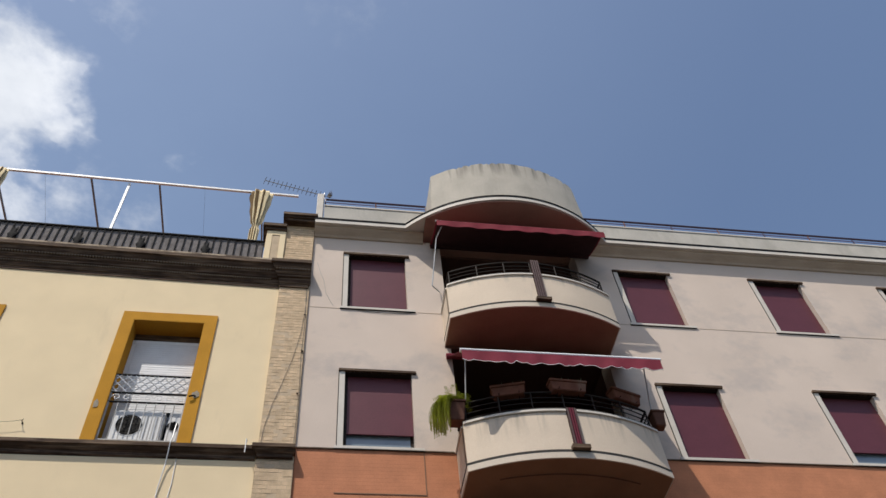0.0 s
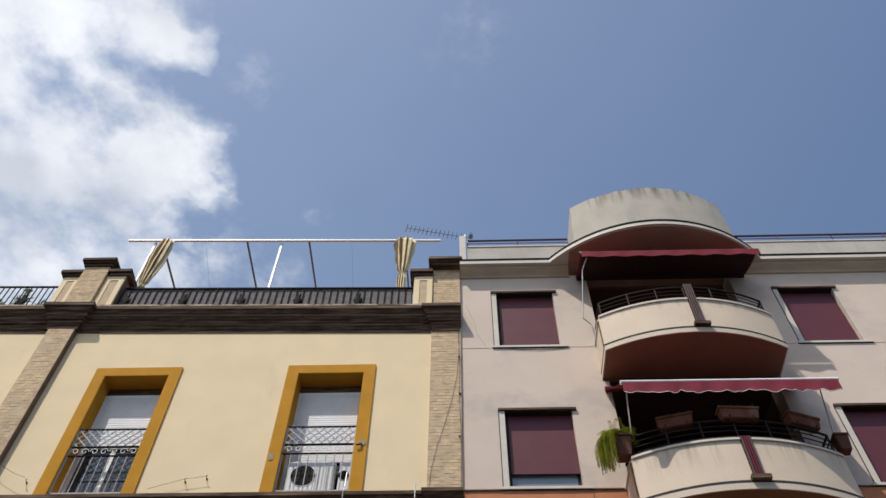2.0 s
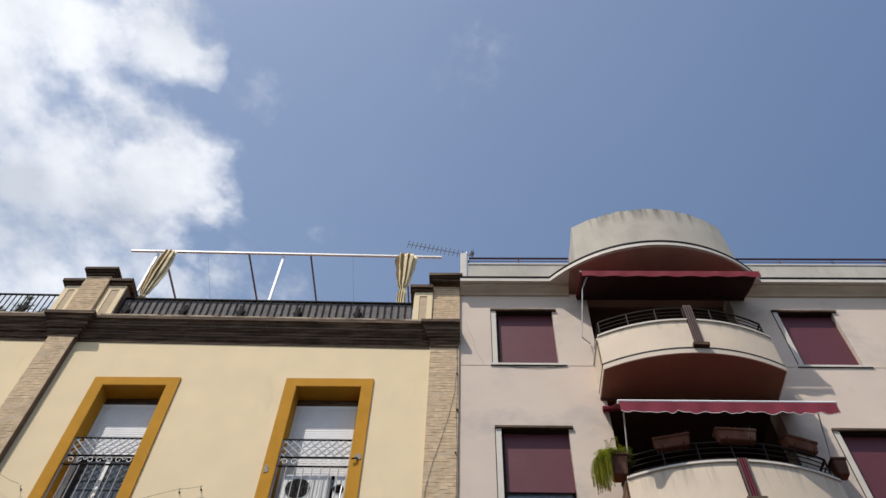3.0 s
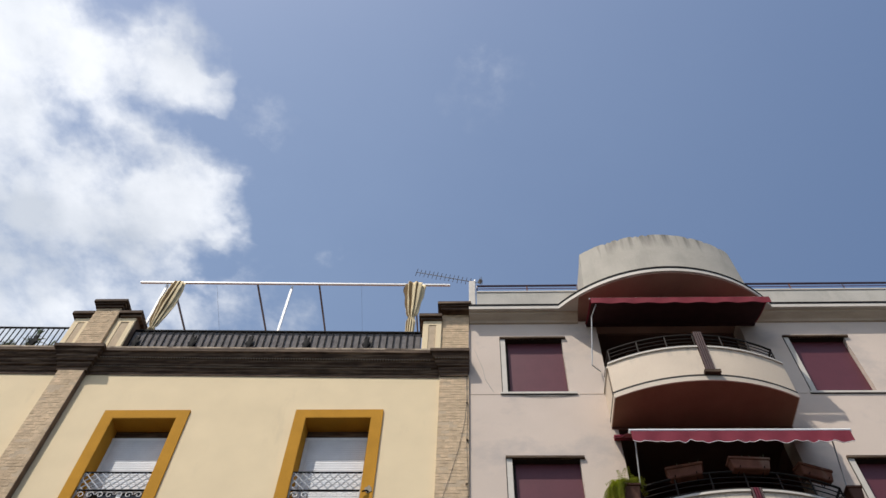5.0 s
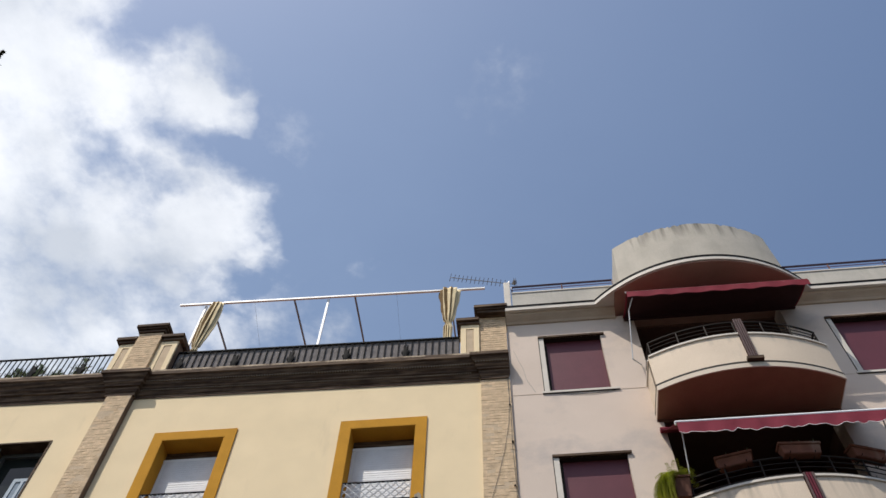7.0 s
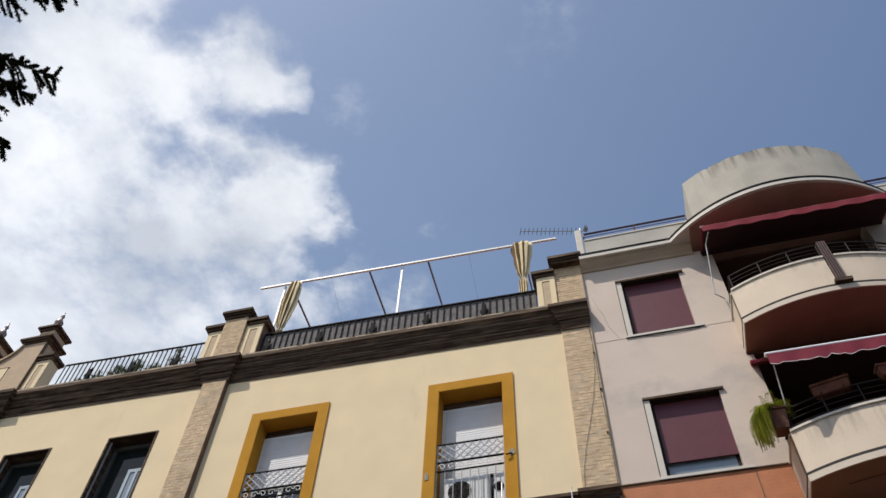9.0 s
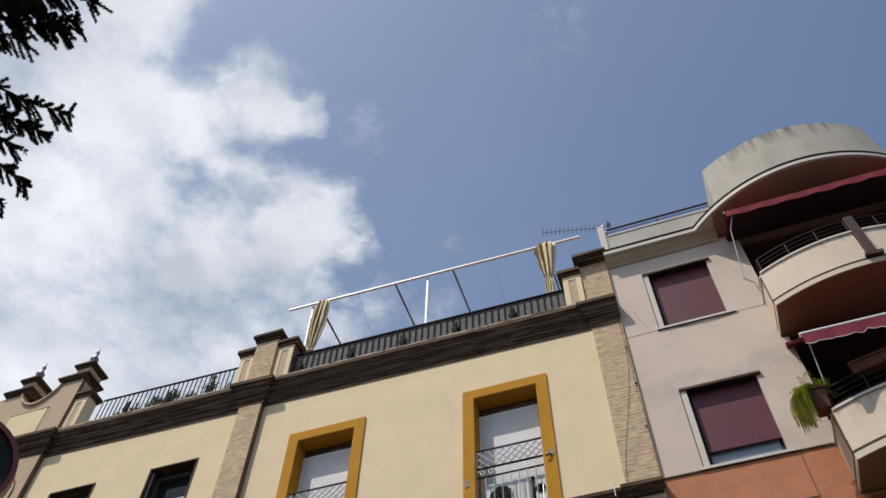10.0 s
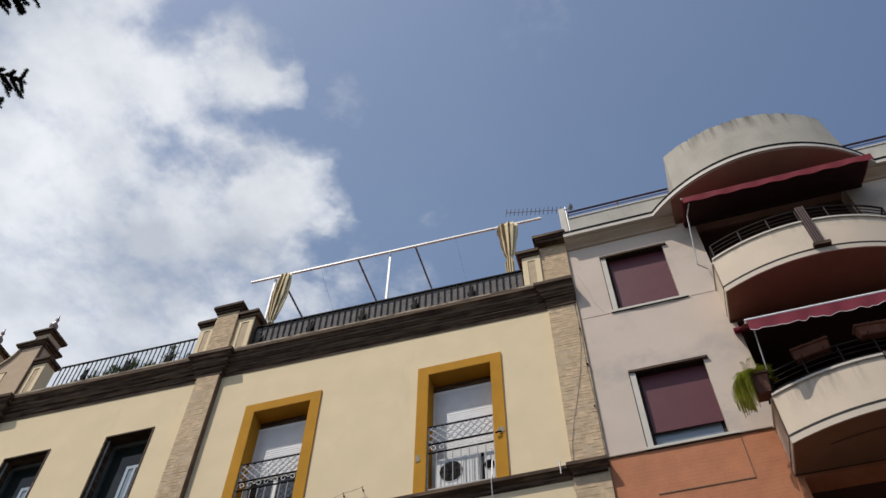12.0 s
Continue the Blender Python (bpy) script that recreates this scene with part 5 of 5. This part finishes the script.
# ---- air conditioners behind the window guards ----
def air_conditioner(x0, x1, fan_x, radius, label):
    z0, z1, y0, y1 = 9.02, 9.64, 9.49, 9.655
    t = thing("air_conditioner", ((x0 + x1) / 2, 9.56, 8.96), label, "air conditioner", "air conditioners")
    bm = bmesh.new()
    box(bm, x0, x1, y0, y1, z0, z1)
    bevel(bm, 0.02, 2)
    part("casing", bm, M_AC, t)
    for x in (x0 + 0.1, x1 - 0.1):
        boxes("foot", M_GALV, t, (x - 0.03, x + 0.03, y0 + 0.02, y1 - 0.02, 8.945, z0))
    zc = (z0 + z1) / 2 + 0.03
    bm = bmesh.new()
    rod(bm, (fan_x, y0 - 0.004, zc), (fan_x, y0 + 0.03, zc), radius, 32)
    hub = part("fan_opening", bm, M_DARKFILL, t, "round black fan opening")
    bm = bmesh.new()
    for r in (0.25, 0.5, 0.75, 1.0):
        pts = [(fan_x + radius * r * math.cos(a * math.pi / 12), y0 - 0.012, zc + radius * r * math.sin(a * math.pi / 12)) for a in range(25)]
        tube(bm, pts, 0.0035, 4)
    for a in range(6):
        rod(bm, (fan_x, y0 - 0.012, zc), (fan_x + radius * math.cos(a * math.pi / 3), y0 - 0.012, zc + radius * math.sin(a * math.pi / 3)), 0.0035, 4)
    part("grille", bm, M_IRON, hub)
    if x1 - x0 > 0.5:
        boxes("side_vent", M_GUARDBAR, t, *[(x1 - 0.27 + 0.045 * i, x1 - 0.255 + 0.045 * i, y0 - 0.004, y0 + 0.002, z0 + 0.10, z1 - 0.10) for i in range(6)], label="grey vertical vent ribs")
    return t


air_conditioner(-2.33, -1.63, -2.085, 0.175, "white air conditioner with black fan behind the guard")
air_conditioner(-1.57, -1.385, -1.49, 0.075, "small white air conditioner beside a larger one")


# ---- cables, brackets, joints ----
def cable(points, radius, label, mat=None):
    bm = bmesh.new()
    tube(bm, points, radius, 5)
    return tagged(part("cable", bm, mat or M_CABLE), label, "cable", "facade cables")


cable([(0.205, 9.352, 12.40), (0.20, 9.352, 11.80), (0.17, 9.352, 11.30), (0.08, 9.352, 10.7), (-0.04, 9.352, 10.15), (-0.14, 9.352, 9.75), (-0.22, 9.352, 9.3), (-0.24, 9.352, 8.95)], 0.003, "thin black cable sagging across brick pilaster")
cable([(0.19, 9.352, 12.40), (0.215, 9.352, 11.5), (0.20, 9.352, 10.8), (0.222, 9.352, 10.0), (0.215, 9.352, 8.95)], 0.003, "black cable down the edge of brick pilaster")
cable([(-1.43, 9.41, 9.35), (-1.43, 9.36, 9.05), (-1.43, 9.29, 8.92), (-1.44, 9.36, 8.6), (-1.47, 9.38, 8.2), (-1.45, 9.39, 7.2)], 0.009, "pale drain hose hanging from window guard", M_GALV)
cable([(-1.32, 9.39, 8.72), (-1.31, 9.39, 8.3), (-1.36, 9.39, 7.6)], 0.006, "thin pale hose hanging below the string course", M_GALV)
cable([(-0.42, 9.28, 8.96), (-0.42, 9.19, 8.93), (-0.42, 9.19, 8.70)], 0.008, "pale cable end over the string course", M_GALV)
for x, z in ((0.205, 11.72), (0.21, 10.86), (0.215, 10.85), (0.2, 9.95)):
    tagged(boxes("cable_clip", M_IRON, None, (x - 0.015, x + 0.015, 9.335, 9.354, z - 0.012, z + 0.012), soft=0.004), "small black clip holding the cable", "clip", "cable clips")
for x, z, d in ((-3.44, 9.24, -1), (-3.74, 9.19, -1), (-6.05, 9.21, -1)):
    bm = bmesh.new()
    tube(bm, [(x, 9.40, z), (x, 9.34, z + 0.005), (x + 0.02, 9.33, z + 0.02)], 0.005, 5)
    rod(bm, (x, 9.399, z), (x, 9.39, z), 0.014, 8)
    tagged(part("wall_hook", bm, M_IRON), "small rusty iron line hook in the wall", "hook", "wall hooks")
cable([(-3.44, 9.34, 9.25), (-3.6, 9.34, 9.215), (-3.74, 9.34, 9.20), (-4.0, 9.35, 9.12), (-4.25, 9.372, 9.05)], 0.0025, "thin slack washing line between wall hooks")
cable([(-6.05, 9.29, 9.22), (-6.25, 9.29, 9.30), (-6.5, 9.29, 9.45), (-6.6, 9.29, 9.55)], 0.0025, "thin slack washing line between wall hooks")


cable([(0.98, 9.385, 11.98), (1.25, 9.39, 11.935), (1.6, 9.39, 11.915), (1.95, 9.39, 11.95), (2.06, 9.385, 11.98)], 0.004, "thin dark cable sagging below the window sill")
# This one is no cable: the thin tube draws a faint crack.
cable([(0.34, 9.396, 13.2), (0.43, 9.396, 12.85), (0.48, 9.396, 12.7), (0.52, 9.396, 12.38), (0.66, 9.396, 12.04)], 0.003, "thin grey tube standing for a crack in the pink render", M_GUARDBAR)


def crumbled_patch(cx, cz, w, h, seed):
    random.seed(seed)
    out = [(cx + w * (0.7 + 0.5 * random.random()) * math.cos(k * 0.5236), cz + h * (0.7 + 0.5 * random.random()) * math.sin(k * 0.5236)) for k in range(12)]
    bm = bmesh.new()
    prism(bm, out, "y", 9.364, 9.371)
    return tagged(part("wall_patch", bm, M_PLASTER), "crumbled grey mortar patch on the ochre surround", "patch", "mortar patches")


M_PLASTER = material("crumbled_grey_mortar", (0.33, 0.28, 0.21), 0.95, 0.25, 30, 0.8, 60)
crumbled_patch(-1.25, 9.87, 0.055, 0.07, 3)
crumbled_patch(-2.58, 9.62, 0.04, 0.08, 4)
bm = bmesh.new()
tube(bm, [(-1.25, 9.372, 9.83), (-1.27, 9.34, 9.82), (-1.34, 9.335, 9.80)], 0.013, 6)
tagged(part("iron_stub", bm, M_IRON), "rusty iron stub in ochre surround", "bracket")
for i, (a, b) in enumerate(((STEP + 0.01, 0.76), (2.10, 2.50), (5.42, 5.90), (7.22, 8.70), (10.0, 11.5), (12.8, XR))):
    tagged(boxes("trim_joint", M_COVE, None, (a, b, 9.396, 9.3985, 11.985, 11.995)), "thin tan joint line in pink render", "joint", kind="structure")
tagged(boxes("trim_joint", M_SOFFIT, None, (0.80, 2.06, 9.396, 9.4035, 8.235, 8.25), (2.05, 2.062, 9.396, 9.4035, 8.25, 8.96)), "dark panel joint in the orange wall", "joint", kind="structure")
tagged(boxes("trim_joint", M_SOFFIT, None, (6.06, 7.24, 9.396, 9.4035, 8.235, 8.25)), "dark panel joint in the orange wall", "joint", kind="structure")
tagged(boxes("trim_ledge", M_BROWN, None, (STEP + 0.004, 2.5, 9.385, 9.403, 8.972, 8.992), (5.4, XR, 9.385, 9.403, 8.972, 8.992)), "thin ledge between pink render and orange wall", "trim", kind="structure")
bm = bmesh.new()
for k in range(124):
    x = -6.44 + k * 0.0485
    box(bm, x, x + 0.028, 9.262, 9.292, 12.745, 12.775)
for k in range(12):
    x = -0.36 + k * 0.05
    box(bm, x, x + 0.028, 9.212, 9.242, 12.745, 12.775)
for k in range(160):
    x = -6.5 + k * 0.039
    if x < -0.45:
        box(bm, x, x + 0.02, 9.328, 9.352, 12.575, 12.60)
tagged(climb(part("cornice_beads", bm, M_BEAD)), "row of small worn beads along the cornice", "beading", kind="stuff")


# ---- round road sign on a post ----
def road_sign(x, y, z, radius):
    t = thing("road_sign", (0, 0, 0), "round road sign with red edge on a post", "road sign")
    bm = bmesh.new()
    rod(bm, (0, 0.05, 0), (0, 0.05, z + radius * 0.6), 0.03, 12)
    part("post", bm, M_SIGNBACK, t)
    bm = bmesh.new()
    rod(bm, (0, 0.0, z), (0, 0.012, z), radius * 0.93, 40)
    part("plate", bm, M_SIGNBACK, t, "dark metal plate")
    bm = bmesh.new()
    n = 40
    prof = ((radius * 0.92, -0.012), (radius, -0.012), (radius, 0.045), (radius * 0.92, 0.045))
    rings = [[bm.verts.new((r * math.cos(2 * math.pi * i / n), d, z + r * math.sin(2 * math.pi * i / n))) for r, d in prof] for i in range(n)]
    for i in range(n):
        r, s = rings[i], rings[(i + 1) % n]
        for k in range(4):
            bm.faces.new((r[k], r[(k + 1) % 4], s[(k + 1) % 4], s[k]))
    part("rim", bm, M_SIGNRED, t, "dark red turned edge")
    t.matrix_world = pose(x, y, 0, 0, 0, 44)
    return t


road_sign(-2.247, 1.69, 3.425, 0.26)


# ---- cedar beside the eye ----
def cedar(x, y, height, seed):
    """Tapered trunk, level limbs that droop at the tips, and sprays of needles along the twigs."""
    random.seed(seed)
    t = thing("cedar_tree", (x, y, 0), "dark cedar tree with drooping needle sprays", "tree")
    bm = bmesh.new()
    pts = [Vector((x + 0.12 * math.sin(h * 0.5), y + 0.1 * math.cos(h * 0.4), h)) for h in np.linspace(0, height, 12)]
    for i, (p, q) in enumerate(zip(pts, pts[1:])):
        rod(bm, p, q, 0.27 * (1 - i / 12.5) + 0.02, 12, 0.27 * (1 - (i + 1) / 12.5) + 0.02)
    part("trunk", bm, M_BARK, t)
    sprays = bmesh.new()

    def spray(p, d, size):
        for _ in range(13):
            w = (d + Vector((random.gauss(0, 0.7), random.gauss(0, 0.7), random.gauss(-0.1, 0.6)))).normalized()
            l = size * random.uniform(0.6, 1.2)
            side = w.orthogonal().normalized() * size * 0.15
            up = w.cross(side)
            a, b, c, e = (sprays.verts.new(v) for v in (p, p + w * l * 0.5 + side, p + w * l, p + w * l * 0.5 + up))
            sprays.faces.new((a, b, c)), sprays.faces.new((a, c, e))

    def limb(root, tip, thick, twigs, spread=1.0, tufts=7):
        n = 10
        line, limbs = [], bmesh.new()
        for i in range(n + 1):
            f = i / n
            p = root.lerp(tip, f)
            p.z += 0.5 * math.sin(math.pi * f) * (tip - root).length * 0.12
            line.append(p + Vector((random.gauss(0, 0.03), random.gauss(0, 0.03), random.gauss(0, 0.03))))
        for i in range(n):
            rod(limbs, line[i], line[i + 1], thick * (1 - i / n) + 0.006, 6, thick * (1 - (i + 1) / n) + 0.006)
        for _ in range(twigs):
            f = random.uniform(0.25, 1.0)
            k = min(int(f * n), n - 1)
            p = line[k].lerp(line[k + 1], f * n - k)
            along = (line[k + 1] - line[k]).normalized()
            side = along.cross(Vector((0, 0, 1))).normalized() * random.choice((-1, 1))
            d = (along * random.uniform(0.4, 1.0) + side * random.uniform(0.2, 1.0) + Vector((0, 0, random.uniform(-0.35, 0.15)))).normalized()
            length = random.uniform(0.25, 0.62) * (1.2 - 0.7 * f) * spread
            q = p + d * length + Vector((0, 0, -0.06))
            rod(limbs, p, q, 0.006, 4, 0.003)
            for s in range(tufts):
                spray(p.lerp(q, (s + 0.6) / tufts), d, 0.036)
        spray(line[-1], (line[-1] - line[-2]).normalized(), 0.06)
        part("limb", limbs, M_BARK, t)

    aimed = ((-4.20, 1.10, 10.10), (-4.30, 1.34, 9.98), (-4.48, 1.44, 9.86), (-4.62, 1.50, 9.80), (-4.60, 1.15, 9.90), (-4.75, 1.20, 9.82), (-4.90, 1.00, 9.72), (-5.00, 1.45, 9.62),
             (-4.95, 2.24, 9.42), (-5.16, 2.28, 9.24), (-5.40, 2.32, 9.07), (-5.50, 2.62, 8.92), (-5.72, 2.72, 8.70), (-4.9, 0.3, 9.6))
    for p in aimed:
        limb(Vector((x, y, p[2] + 0.25)), Vector(p) + Vector((0.14, 0.0, 0.04)), 0.05, 150, 0.72, 20)
    for i in range(46):
        h = 3.6 + (height - 4.2) * i / 45
        a = i * 2.399
        reach = 0.35 + 3.3 * (1 - (h - 3.6) / (height - 3.2))
        tip = Vector((x + reach * math.cos(a), y + reach * math.sin(a), h - 0.25 + 0.1 * reach))
        if tip.x > -5.9 and tip.z > 2:
            tip.x = -5.9 - 0.3 * random.random()
        limb(Vector((x, y, h)), tip, 0.04, 26)
    part("foliage", sprays, M_NEEDLE, t, "dark green needle sprays")
    return t


cedar(-8.3, -0.4, 14.5, 9)


# ---- brick courses of pilasters and piers ----
def brick_mesh():
    bm = bmesh.new()
    box(bm, 0, 1, 0, 1, 0, 1)
    bmesh.ops.recalc_face_normals(bm, faces=bm.faces)
    me = bpy.data.meshes.new("brick")
    bm.to_mesh(me)
    bm.free()
    me.materials.append(M_BRICK)
    return me


BRICK = brick_mesh()


def lay_bricks(parent, x0, x1, front, back, z0, z1, seed):
    random.seed(seed)
    n = round((z1 - z0) / 0.066)
    h, w = (z1 - z0) / n, x1 - x0
    for i in range(n):
        cuts = (0, 0.25, 0.5, 0.75, 1.0) if i % 2 else (0, 0.125, 0.375, 0.625, 0.875, 1.0)
        for a, b in zip(cuts, cuts[1:]):
            ob = new("brick", BRICK)
            ob.parent, ob.matrix_parent_inverse = parent, parent.matrix_world.inverted()
            ob.location = (x0 + w * a + (0.003 if a else 0), front + random.uniform(-0.0015, 0.003), z0 + h * i + 0.003)
            ob.scale = (w * (b - a) - (0.003 if a else 0) - (0.003 if b < 1 else 0), back - front, h - 0.006)


bpy.context.view_layer.update()
pilasters = [o for o in bpy.data.objects if o.name.startswith("pilaster")]
for k, (a, b) in enumerate(PIERS[:2]):
    near = min(pilasters, key=lambda o: abs(o.data.vertices[0].co.x - a))
    lay_bricks(near, a, b, 9.287 if k else 9.36, 9.397, 8.93, 12.40 + rise(a), 40 + k)
    if k == 0:
        lay_bricks(near, a, b, 9.36, 9.397, 7.70, 8.72, 44)
piers = [o for o in bpy.data.objects if o.name.startswith("parapet_pier")]
for k, (a, b, top) in enumerate(((-0.27, 0.235, 14.215), (-7.07, -6.58, 14.385))):
    near = min(piers, key=lambda o: abs(o.location.x - (a + b) / 2))
    lay_bricks(near, a, b, 9.251 if k else 9.345, 9.70, 12.965, top, 50 + k)
